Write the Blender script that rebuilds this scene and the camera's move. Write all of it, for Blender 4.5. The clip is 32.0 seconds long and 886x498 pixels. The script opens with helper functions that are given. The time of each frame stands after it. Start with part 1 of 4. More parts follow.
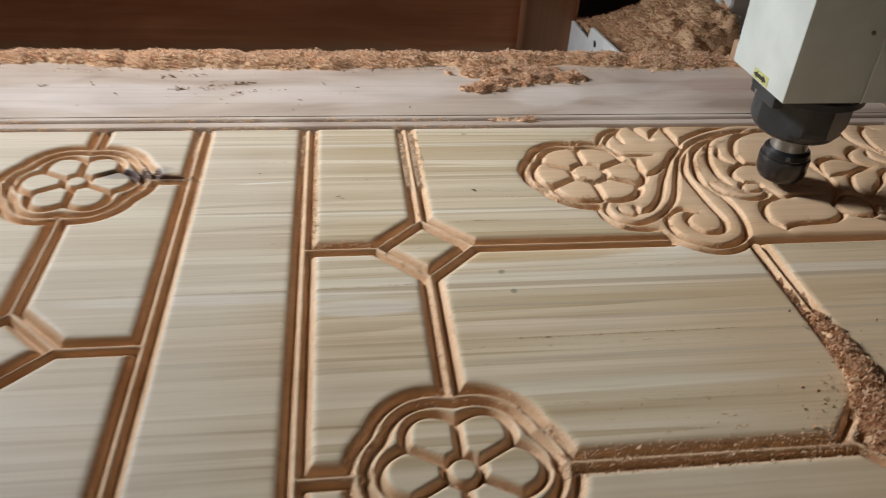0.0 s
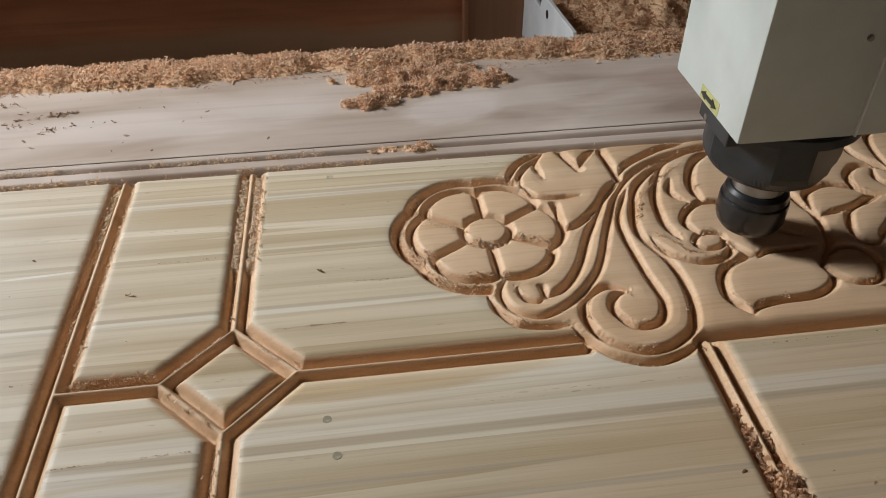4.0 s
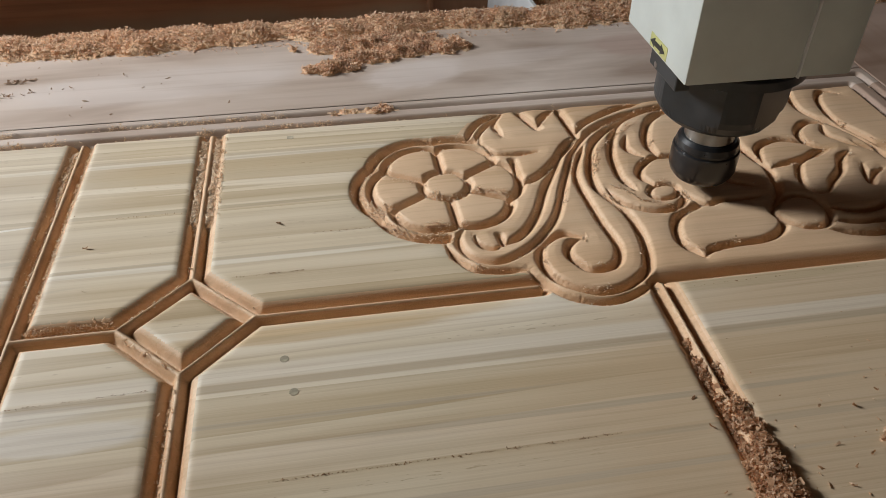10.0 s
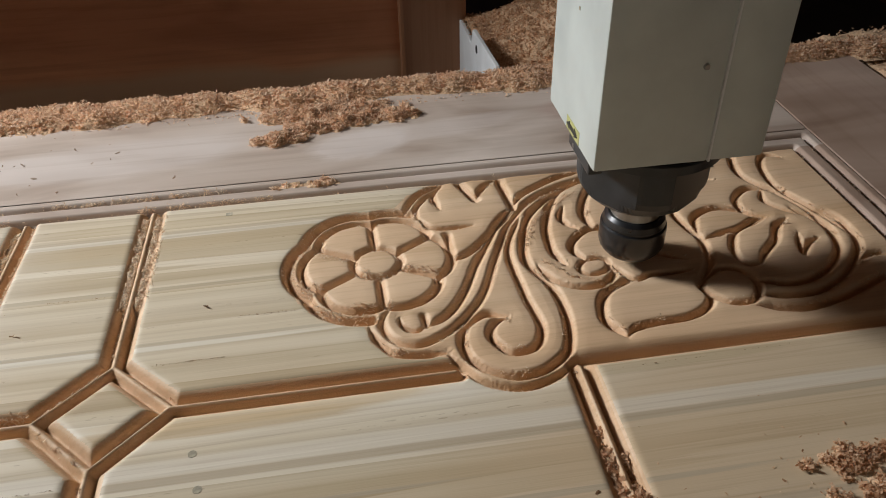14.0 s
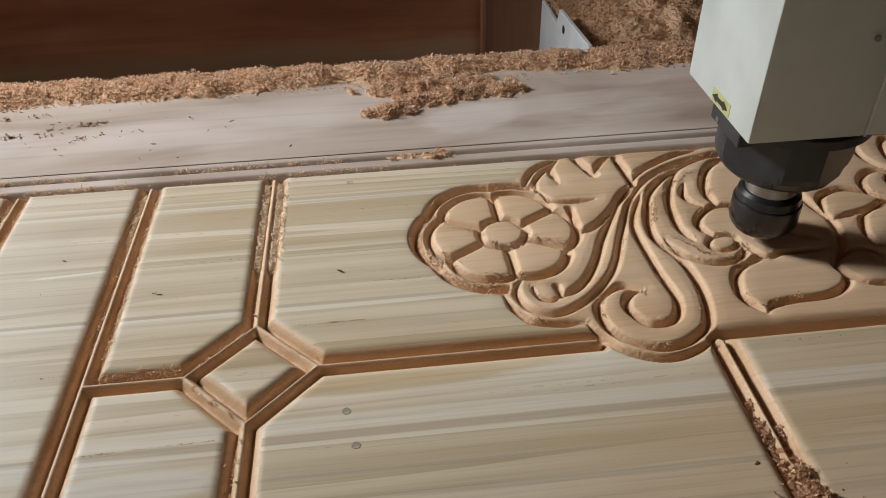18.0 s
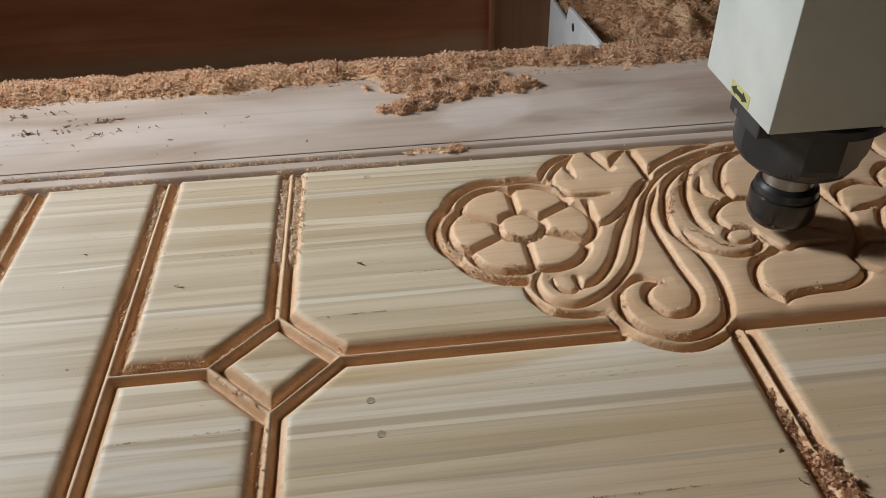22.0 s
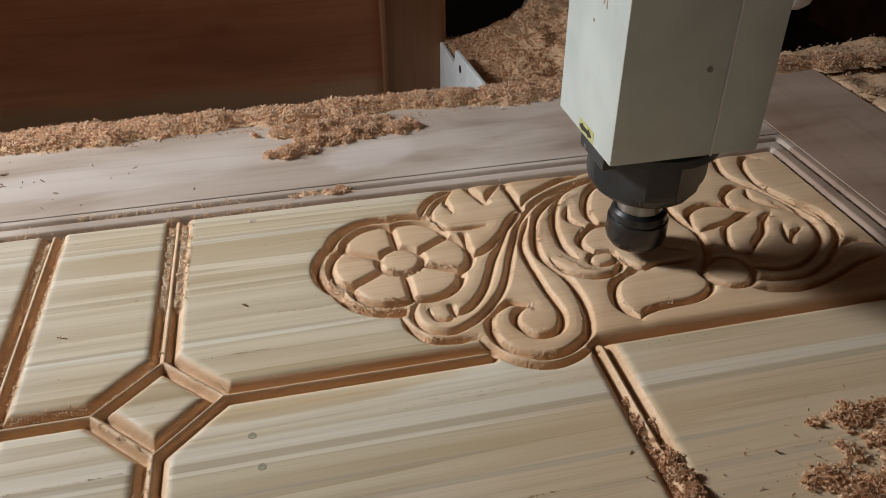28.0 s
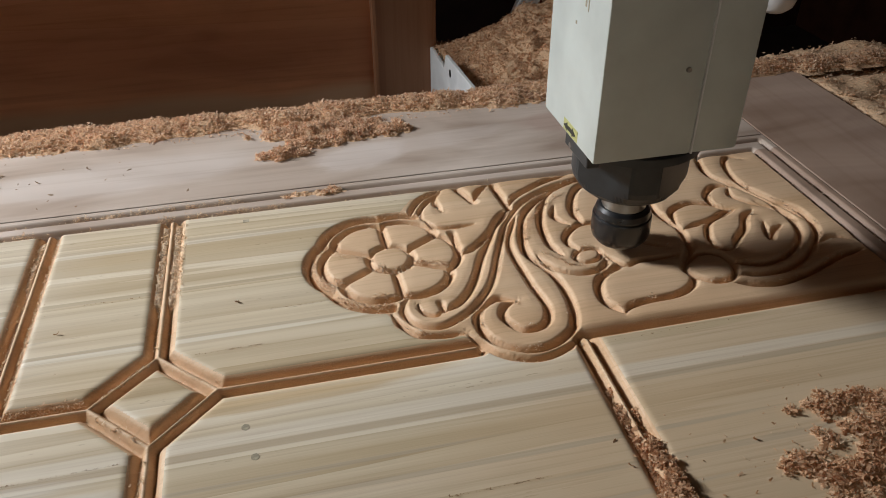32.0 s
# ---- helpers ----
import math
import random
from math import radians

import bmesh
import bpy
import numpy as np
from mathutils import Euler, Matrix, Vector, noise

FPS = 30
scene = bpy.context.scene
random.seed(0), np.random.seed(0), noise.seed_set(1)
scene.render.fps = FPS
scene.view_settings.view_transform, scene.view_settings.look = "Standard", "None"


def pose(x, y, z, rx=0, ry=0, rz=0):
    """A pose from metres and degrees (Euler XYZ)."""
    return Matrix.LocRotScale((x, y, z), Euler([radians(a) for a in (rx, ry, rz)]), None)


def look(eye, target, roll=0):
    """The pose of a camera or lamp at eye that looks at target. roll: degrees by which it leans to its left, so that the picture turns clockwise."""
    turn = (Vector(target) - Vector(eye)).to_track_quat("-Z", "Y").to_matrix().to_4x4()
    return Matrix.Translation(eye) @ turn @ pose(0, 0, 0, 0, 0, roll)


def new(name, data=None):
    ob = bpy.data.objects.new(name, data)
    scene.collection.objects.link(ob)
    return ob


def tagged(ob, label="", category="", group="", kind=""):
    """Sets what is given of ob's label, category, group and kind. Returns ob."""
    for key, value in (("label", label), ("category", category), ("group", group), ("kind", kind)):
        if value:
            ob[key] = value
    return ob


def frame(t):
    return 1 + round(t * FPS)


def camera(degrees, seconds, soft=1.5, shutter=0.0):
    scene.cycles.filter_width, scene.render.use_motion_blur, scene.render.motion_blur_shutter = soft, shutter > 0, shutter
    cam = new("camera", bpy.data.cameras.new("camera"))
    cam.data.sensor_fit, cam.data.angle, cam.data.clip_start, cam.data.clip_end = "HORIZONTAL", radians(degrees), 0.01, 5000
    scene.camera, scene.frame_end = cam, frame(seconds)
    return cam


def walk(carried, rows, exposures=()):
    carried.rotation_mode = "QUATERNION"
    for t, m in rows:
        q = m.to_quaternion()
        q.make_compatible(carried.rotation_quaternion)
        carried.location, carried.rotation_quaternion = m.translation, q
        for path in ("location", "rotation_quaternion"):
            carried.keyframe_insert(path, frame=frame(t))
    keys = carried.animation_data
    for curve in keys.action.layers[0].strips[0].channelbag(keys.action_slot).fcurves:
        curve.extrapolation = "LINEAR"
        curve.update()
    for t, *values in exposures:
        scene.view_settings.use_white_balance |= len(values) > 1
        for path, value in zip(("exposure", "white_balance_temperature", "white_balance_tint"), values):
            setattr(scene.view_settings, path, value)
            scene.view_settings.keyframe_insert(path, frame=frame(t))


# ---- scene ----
cam = camera(60.1, 32.0, soft=0.5, shutter=0.5)
PATH = [
    (0, (-0.065, -0.503, 0.358), (0.19, 1.107, -0.8), 3.6),
    (0.5, (-0.029, -0.433, 0.352), (0.291, 1.139, -0.842), 5.2),
    (1, (0.008, -0.367, 0.357), (0.301, 1.205, -0.844), 3.7),
    (1.5, (0.044, -0.332, 0.356), (0.299, 1.21, -0.892), 1.9),
    (2, (0.07, -0.314, 0.347), (0.286, 1.215, -0.924), 0.5),
    (2.5, (0.087, -0.306, 0.35), (0.278, 1.228, -0.919), -0.5),
    (4.5, (0.089, -0.304, 0.326), (0.262, 1.218, -0.961), -0.4),
    (5, (0.091, -0.307, 0.32), (0.238, 1.203, -0.982), -0.7),
    (5.5, (0.093, -0.31, 0.323), (0.236, 1.21, -0.969), -0.4),
    (6, (0.093, -0.312, 0.319), (0.224, 1.207, -0.976), -0.7),
    (6.5, (0.1, -0.313, 0.322), (0.267, 1.207, -0.968), -0.2),
    (7, (0.1, -0.314, 0.321), (0.268, 1.204, -0.97), -0.1),
    (7.5, (0.1, -0.318, 0.322), (0.281, 1.201, -0.966), 0.2),
    (8, (0.095, -0.318, 0.319), (0.254, 1.197, -0.977), -0.5),
    (8.5, (0.092, -0.317, 0.316), (0.242, 1.191, -0.989), -0.1),
    (9, (0.097, -0.325, 0.314), (0.329, 1.197, -0.963), 0.4),
    (9.5, (0.095, -0.326, 0.313), (0.319, 1.198, -0.963), 0.3),
    (10, (0.096, -0.332, 0.311), (0.341, 1.194, -0.958), 0.2),
    (10.5, (0.091, -0.331, 0.311), (0.331, 1.194, -0.961), 0.3),
    (11, (0.09, -0.33, 0.31), (0.32, 1.195, -0.963), 0.4),
    (11.5, (0.09, -0.328, 0.313), (0.307, 1.203, -0.956), 0.6),
    (12, (0.1, -0.327, 0.32), (0.317, 1.221, -0.929), 0.9),
    (12.5, (0.117, -0.318, 0.333), (0.266, 1.266, -0.878), -0.8),
    (13, (0.149, -0.314, 0.347), (0.309, 1.287, -0.841), -2.1),
    (13.5, (0.163, -0.318, 0.342), (0.383, 1.261, -0.865), -1.4),
    (15.5, (0.125, -0.324, 0.336), (0.312, 1.256, -0.876), -1.8),
    (16, (0.121, -0.322, 0.337), (0.301, 1.251, -0.884), -1.4),
    (16.5, (0.112, -0.319, 0.337), (0.28, 1.252, -0.889), -1.2),
    (17, (0.105, -0.321, 0.336), (0.276, 1.25, -0.89), -1.0),
    (17.5, (0.094, -0.32, 0.333), (0.24, 1.247, -0.902), -1.3),
    (18, (0.087, -0.322, 0.331), (0.226, 1.248, -0.9), -1.5),
    (18.5, (0.084, -0.325, 0.334), (0.237, 1.252, -0.886), -1.2),
    (19, (0.08, -0.326, 0.335), (0.23, 1.25, -0.888), -1.3),
    (19.5, (0.079, -0.326, 0.335), (0.22, 1.251, -0.887), -1.5),
    (20, (0.075, -0.327, 0.331), (0.216, 1.254, -0.887), -1.8),
    (20.5, (0.075, -0.326, 0.33), (0.2, 1.257, -0.887), -2.1),
    (21, (0.078, -0.329, 0.329), (0.212, 1.253, -0.888), -2.2),
    (21.5, (0.075, -0.328, 0.328), (0.21, 1.251, -0.892), -1.9),
    (22, (0.074, -0.327, 0.328), (0.21, 1.247, -0.899), -1.7),
    (22.5, (0.066, -0.322, 0.329), (0.183, 1.254, -0.897), -1.7),
    (23, (0.068, -0.324, 0.332), (0.205, 1.25, -0.895), -1.3),
    (23.5, (0.064, -0.324, 0.333), (0.211, 1.26, -0.879), -1.0),
    (24, (0.061, -0.325, 0.333), (0.198, 1.258, -0.882), -1.2),
    (24.5, (0.061, -0.328, 0.339), (0.222, 1.263, -0.863), -0.4),
    (25, (0.071, -0.333, 0.341), (0.258, 1.255, -0.86), -0.3),
    (25.5, (0.083, -0.346, 0.341), (0.33, 1.242, -0.851), -0.5),
    (26, (0.088, -0.351, 0.342), (0.379, 1.237, -0.839), 0.3),
    (26.5, (0.097, -0.355, 0.343), (0.409, 1.227, -0.841), 0.3),
    (28.5, (0.103, -0.357, 0.344), (0.445, 1.252, -0.794), -0.7),
    (29, (0.103, -0.361, 0.344), (0.447, 1.255, -0.783), -0.8),
    (29.5, (0.105, -0.367, 0.348), (0.481, 1.245, -0.775), -0.6),
    (30, (0.102, -0.369, 0.35), (0.469, 1.243, -0.775), -0.4),
    (30.5, (0.098, -0.37, 0.348), (0.461, 1.238, -0.784), 0.0),
    (31, (0.097, -0.371, 0.346), (0.443, 1.232, -0.799), -0.8),
    (31.5, (0.098, -0.371, 0.345), (0.445, 1.233, -0.798), -0.6),
    (32, (0.103, -0.371, 0.346), (0.461, 1.233, -0.793), -0.5),
]
EXPOSURE = [(0.0, 0.15), (2.5, 0.02), (6.0, -0.04), (13.0, 0.02), (19.0, -0.04), (24.0, -0.05), (31.0, 0.03), (32.0, 0.04)]
walk(cam, [(t, look(eye, target, roll)) for t, eye, target, roll in PATH], EXPOSURE)
# world, window light and exposure
world = bpy.data.worlds.new("world")
scene.world = world
world.use_nodes = True
world.node_tree.nodes["Background"].inputs[0].default_value = (0.55, 0.62, 0.75, 1)
world.node_tree.nodes["Background"].inputs[1].default_value = 0.02


def area_lamp(name, place, target, sx, sy, power, colour, spread):
    data = bpy.data.lights.new(name, "AREA")
    data.shape, data.size, data.size_y = "RECTANGLE", sx, sy
    data.energy, data.color = power, colour
    data.spread = radians(spread)
    ob = new(name, data)
    ob.matrix_world = look(place, target)
    return ob


# daylight in the opening of the left wall
area_lamp("window_daylight", (-1.11, 0.72, 0.80), (0.25, 0.07, 0.0), 0.30, 0.30, 3.25, (0.94, 0.97, 1.0), 62)
area_lamp("window_skylight", (-1.115, 0.72, 0.80), (0.30, 0.45, 0.0), 0.42, 0.42, 4.7, (0.94, 0.97, 1.0), 180)
# fill for the far board, as daylight in an added doorway behind the camera
area_lamp("doorway_fill", (-0.35, -2.38, 0.25), (0.0, 0.8, 0.1), 0.90, 1.80, 4.0, (1.0, 0.92, 0.82), 180)


# ---- materials ----
def nodes_of(name):
    m = bpy.data.materials.new(name)
    m.use_nodes = True
    t = m.node_tree
    return m, t, t.nodes["Principled BSDF"]


def add(t, kind, **values):
    n = t.nodes.new(kind)
    for key, value in values.items():
        n.inputs[key].default_value = value
    return n


def ramp(t, fac, stops):
    n = t.nodes.new("ShaderNodeValToRGB")
    while len(n.color_ramp.elements) < len(stops):
        n.color_ramp.elements.new(0.5)
    for e, (p, c) in zip(n.color_ramp.elements, stops):
        e.position, e.color = p, (*c, 1)
    t.links.new(fac, n.inputs[0])
    return n.outputs[0]


def mixed(t, a, b, fac, blend="MIX"):
    n = t.nodes.new("ShaderNodeMix")
    n.data_type, n.blend_type = "RGBA", blend
    for socket, v in ((n.inputs[0], fac), (n.inputs[6], a), (n.inputs[7], b)):
        if isinstance(v, (int, float)):
            socket.default_value = v
        elif isinstance(v, tuple):
            socket.default_value = (*v, 1)
        else:
            t.links.new(v, socket)
    return n.outputs[2]


def stretched(t, scale, turn=(0, 0, 0)):
    c = t.nodes.new("ShaderNodeTexCoord")
    m = t.nodes.new("ShaderNodeMapping")
    m.inputs["Scale"].default_value, m.inputs["Rotation"].default_value = scale, turn
    t.links.new(c.outputs["Object"], m.inputs[0])
    return m.outputs[0]


def noise_of(t, where, scale, detail=4.0, rough=0.55, warp=0.0):
    n = add(t, "ShaderNodeTexNoise", Scale=scale, Detail=detail, Roughness=rough, Distortion=warp)
    t.links.new(where, n.inputs["Vector"])
    return n.outputs[0]


def bumped(t, shader, height, strength, distance):
    b = add(t, "ShaderNodeBump", Strength=strength, Distance=distance)
    t.links.new(height, b.inputs["Height"])
    t.links.new(b.outputs[0], shader.inputs["Normal"])


def wood(name, light, mid, dark, blotch=0.0, along="x", band=55.0, rough=0.55, line=0.5, spot=None, rings=7.0, ring_amount=0.45, sap=None, pores=0.0, fuzz=0.0, long=0.035, tint=0.75):
    m, t, p = nodes_of(name)
    k = {"x": (long, 1, 1), "y": (1, long, 1), "z": (1, 1, long)}[along]
    wide = {"x": (long * 2.8, 1, 1), "y": (1, long * 2.8, 1), "z": (1, 1, long * 2.8)}[along]
    broad = noise_of(t, stretched(t, wide), band * 0.28, 3, 0.5, 0.5)
    slow = noise_of(t, stretched(t, k), band * 0.42, 2, 0.45, 0.6)
    times = t.nodes.new("ShaderNodeMath")
    times.operation = "MULTIPLY"
    times.inputs[1].default_value = rings
    t.links.new(slow, times.inputs[0])
    part_of = t.nodes.new("ShaderNodeMath")
    part_of.operation = "FRACT"
    t.links.new(times.outputs[0], part_of.inputs[0])
    ringed = ramp(t, part_of.outputs[0], [(0.0, (0.80, 0.74, 0.65)), (0.05, (1.04, 1.04, 1.03)), (0.5, (1, 0.99, 0.97)), (0.85, (0.86, 0.82, 0.75)), (1.0, (0.76, 0.70, 0.61))])
    whole = t.nodes.new("ShaderNodeMath")
    whole.operation = "FLOOR"
    t.links.new(times.outputs[0], whole.inputs[0])
    chance = t.nodes.new("ShaderNodeTexWhiteNoise")
    chance.noise_dimensions = "1D"
    t.links.new(whole.outputs[0], chance.inputs["W"])
    tinted = ramp(t, chance.outputs["Value"], [(0.0, (0.84, 0.79, 0.70)), (0.35, (0.97, 0.94, 0.88)), (0.65, (1, 1, 1)), (1.0, (1.10, 1.12, 1.17))])
    fine = noise_of(t, stretched(t, k), band * 1.3, 5, 0.6, 0.3)
    hair = noise_of(t, stretched(t, k), band * 7, 3, 0.6)
    col = ramp(t, broad, [(0.30, dark), (0.46, mid), (0.66, light)])
    lines = ramp(t, fine, [(0.34, (0.60, 0.52, 0.43)), (0.46, (0.95, 0.94, 0.92)), (0.62, (1, 1, 1))])
    col = mixed(t, col, lines, line, "MULTIPLY")
    col = mixed(t, col, ringed, ring_amount, "MULTIPLY")
    col = mixed(t, col, tinted, tint if pores else min(1.0, ring_amount * 1.7), "MULTIPLY")
    hairs = ramp(t, hair, [(0.30, (0.80, 0.75, 0.70)), (0.5, (1, 1, 1))])
    col = mixed(t, col, hairs, 0.5, "MULTIPLY")
    if pores:
        streak = noise_of(t, stretched(t, (0.022, 1, 1)), 34.0, 2, 0.5, 0.2)
        col = mixed(t, col, ramp(t, streak, [(0.34, (0.80, 0.755, 0.68)), (0.48, (0.97, 0.96, 0.94)), (0.56, (1, 1, 1)), (0.68, (1.10, 1.13, 1.20))]), pores, "MULTIPLY")
        dash = noise_of(t, stretched(t, (0.16, 1, 1)), 620.0, 2, 0.6)
        zone = noise_of(t, stretched(t, (0.02, 1, 1)), 110.0, 2, 0.5)
        dashes = mixed(t, (0, 0, 0), ramp(t, dash, [(0.34, (0.5, 0.5, 0.5)), (0.39, (0, 0, 0))]), ramp(t, zone, [(0.59, (0, 0, 0)), (0.66, (1, 1, 1))]))
        col = mixed(t, col, mixed(t, col, (0.45, 0.36, 0.26), 1.0, "MULTIPLY"), dashes)
    if blotch:
        cloud = noise_of(t, stretched(t, (0.35, 1, 1)), 14.0, 3, 0.5, 0.8)
        col = mixed(t, col, ramp(t, cloud, [(0.30, (0.66, 0.60, 0.56)), (0.46, (0.92, 0.90, 0.88)), (0.56, (1, 1, 1)), (0.70, (1.17, 1.19, 1.21))]), blotch, "MULTIPLY")
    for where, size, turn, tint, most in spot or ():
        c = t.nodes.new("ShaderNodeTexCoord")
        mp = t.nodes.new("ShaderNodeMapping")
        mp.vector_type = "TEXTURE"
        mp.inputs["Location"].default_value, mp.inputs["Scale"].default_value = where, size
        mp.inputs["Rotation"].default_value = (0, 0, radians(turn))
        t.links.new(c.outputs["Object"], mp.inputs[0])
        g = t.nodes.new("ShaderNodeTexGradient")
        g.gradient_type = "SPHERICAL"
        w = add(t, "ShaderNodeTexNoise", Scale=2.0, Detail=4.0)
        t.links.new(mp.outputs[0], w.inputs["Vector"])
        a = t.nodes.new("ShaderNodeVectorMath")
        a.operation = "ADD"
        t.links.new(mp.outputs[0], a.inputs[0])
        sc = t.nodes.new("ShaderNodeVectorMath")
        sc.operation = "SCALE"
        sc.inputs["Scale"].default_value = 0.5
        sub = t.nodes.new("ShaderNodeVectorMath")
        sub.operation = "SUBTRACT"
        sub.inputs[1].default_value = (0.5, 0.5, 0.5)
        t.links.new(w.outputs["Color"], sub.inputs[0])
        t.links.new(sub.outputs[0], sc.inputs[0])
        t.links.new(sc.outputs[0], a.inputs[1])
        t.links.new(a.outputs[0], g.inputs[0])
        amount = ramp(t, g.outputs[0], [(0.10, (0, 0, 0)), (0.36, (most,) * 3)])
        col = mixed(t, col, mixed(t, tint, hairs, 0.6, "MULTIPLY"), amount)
    if sap:
        c = t.nodes.new("ShaderNodeTexCoord")
        xyz = t.nodes.new("ShaderNodeSeparateXYZ")
        t.links.new(c.outputs["Object"], xyz.inputs[0])
        wave = noise_of(t, stretched(t, (1, 1, 0.2)), 3.5, 3, 0.5)
        m1 = t.nodes.new("ShaderNodeMath")
        m1.operation = "MULTIPLY_ADD"
        m1.inputs[1].default_value = 0.06
        t.links.new(wave, m1.inputs[0])
        t.links.new(xyz.outputs[2], m1.inputs[2])
        m2 = t.nodes.new("ShaderNodeMapRange")
        m2.inputs[1].default_value, m2.inputs[2].default_value = -0.22, -0.02
        t.links.new(m1.outputs[0], m2.inputs[0])
        band_of = ramp(t, m2.outputs[0], [(0.10, (0, 0, 0)), (0.22, (1, 1, 1)), (0.48, (1, 1, 1)), (0.58, (0, 0, 0))])
        col = mixed(t, col, mixed(t, sap, lines, 0.6, "MULTIPLY"), band_of)
    t.links.new(col, p.inputs["Base Color"])
    p.inputs["Roughness"].default_value = rough
    p.inputs["Specular IOR Level"].default_value = 0.35
    if fuzz:
        tooth = noise_of(t, stretched(t, (0.5, 1, 1)), 900.0, 4, 0.7)
        bumped(t, p, tooth, fuzz, 0.0009)
    else:
        bumped(t, p, hair, 0.25, 0.0006)
    return m


def plain(name, colour, rough=0.5, metal=0.0, grain=40.0, vary=0.15, bump=0.1, depth=0.0005, coat=0.0):
    m, t, p = nodes_of(name)
    n = noise_of(t, stretched(t, (1, 1, 1)), grain, 5)
    big = noise_of(t, stretched(t, (1, 1, 1)), grain * 0.12, 3)
    low = tuple(c * (1 - vary) for c in colour)
    high = tuple(min(1, c * (1 + vary * 0.6)) for c in colour)
    col = ramp(t, n, [(0.3, low), (0.7, high)])
    col = mixed(t, col, ramp(t, big, [(0.3, (1 - vary,) * 3), (0.65, (1, 1, 1))]), 0.7, "MULTIPLY")
    t.links.new(col, p.inputs["Base Color"])
    r = ramp(t, n, [(0.2, (rough * 0.85,) * 3), (0.8, (min(1, rough * 1.15),) * 3)])
    t.links.new(r, p.inputs["Roughness"])
    p.inputs["Metallic"].default_value, p.inputs["Coat Weight"].default_value = metal, coat
    bumped(t, p, n, bump, depth)
    return m


def chip_material(name, stops, rough=0.7):
    m, t, p = nodes_of(name)
    g = t.nodes.new("ShaderNodeNewGeometry")
    col = ramp(t, g.outputs["Random Per Island"], stops)
    n = noise_of(t, stretched(t, (1, 1, 1)), 900.0, 2)
    col = mixed(t, col, ramp(t, n, [(0.3, (0.8, 0.75, 0.7)), (0.6, (1, 1, 1))]), 0.7, "MULTIPLY")
    t.links.new(col, p.inputs["Base Color"])
    p.inputs["Roughness"].default_value = rough
    p.inputs["Specular IOR Level"].default_value = 0.2
    thin = t.nodes.new("ShaderNodeBsdfTranslucent")
    t.links.new(col, thin.inputs[0])
    both = t.nodes.new("ShaderNodeMixShader")
    both.inputs[0].default_value = 0.45
    t.links.new(p.outputs[0], both.inputs[1])
    t.links.new(thin.outputs[0], both.inputs[2])
    t.links.new(both.outputs[0], t.nodes["Material Output"].inputs[0])
    return m


STREAKS_AND_LIGHT = [
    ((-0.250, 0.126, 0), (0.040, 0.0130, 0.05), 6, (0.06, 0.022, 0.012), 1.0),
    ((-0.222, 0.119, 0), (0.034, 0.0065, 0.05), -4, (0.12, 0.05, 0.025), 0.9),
    # broad tones: cool light at left, warm dimmer light at right, put into colour
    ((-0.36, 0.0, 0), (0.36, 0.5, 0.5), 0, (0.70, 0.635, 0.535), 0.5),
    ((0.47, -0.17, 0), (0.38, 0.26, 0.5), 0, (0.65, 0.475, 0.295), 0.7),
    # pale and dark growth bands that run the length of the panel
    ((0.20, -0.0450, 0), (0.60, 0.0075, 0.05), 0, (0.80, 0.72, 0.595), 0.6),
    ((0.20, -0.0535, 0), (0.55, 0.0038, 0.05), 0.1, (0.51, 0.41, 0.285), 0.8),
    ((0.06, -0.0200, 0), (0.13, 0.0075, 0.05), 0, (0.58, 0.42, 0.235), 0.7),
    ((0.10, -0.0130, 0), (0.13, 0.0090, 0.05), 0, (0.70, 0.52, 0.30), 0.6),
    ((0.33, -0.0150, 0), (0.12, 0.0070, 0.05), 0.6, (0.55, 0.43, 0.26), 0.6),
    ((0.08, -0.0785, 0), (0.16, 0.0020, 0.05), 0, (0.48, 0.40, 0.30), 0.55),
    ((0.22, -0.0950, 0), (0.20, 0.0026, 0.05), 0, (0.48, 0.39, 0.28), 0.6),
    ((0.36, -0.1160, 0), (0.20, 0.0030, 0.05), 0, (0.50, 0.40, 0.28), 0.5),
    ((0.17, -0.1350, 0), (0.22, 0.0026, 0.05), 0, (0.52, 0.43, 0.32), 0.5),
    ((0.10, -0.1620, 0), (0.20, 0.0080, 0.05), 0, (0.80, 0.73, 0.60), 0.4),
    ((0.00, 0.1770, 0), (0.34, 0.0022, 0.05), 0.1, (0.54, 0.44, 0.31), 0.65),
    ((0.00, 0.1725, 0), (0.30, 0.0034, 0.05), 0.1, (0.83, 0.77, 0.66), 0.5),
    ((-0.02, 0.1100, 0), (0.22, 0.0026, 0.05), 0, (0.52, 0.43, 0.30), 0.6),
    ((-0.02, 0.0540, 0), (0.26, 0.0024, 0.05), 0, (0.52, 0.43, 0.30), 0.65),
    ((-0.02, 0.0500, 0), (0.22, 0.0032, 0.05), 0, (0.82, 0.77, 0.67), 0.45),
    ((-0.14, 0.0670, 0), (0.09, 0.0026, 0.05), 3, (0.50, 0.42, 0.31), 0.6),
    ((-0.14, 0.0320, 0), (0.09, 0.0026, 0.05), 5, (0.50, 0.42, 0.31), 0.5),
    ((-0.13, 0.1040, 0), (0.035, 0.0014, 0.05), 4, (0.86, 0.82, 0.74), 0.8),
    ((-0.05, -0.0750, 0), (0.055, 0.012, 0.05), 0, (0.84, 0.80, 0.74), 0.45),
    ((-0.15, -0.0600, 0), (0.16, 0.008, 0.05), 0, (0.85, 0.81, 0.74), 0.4)]
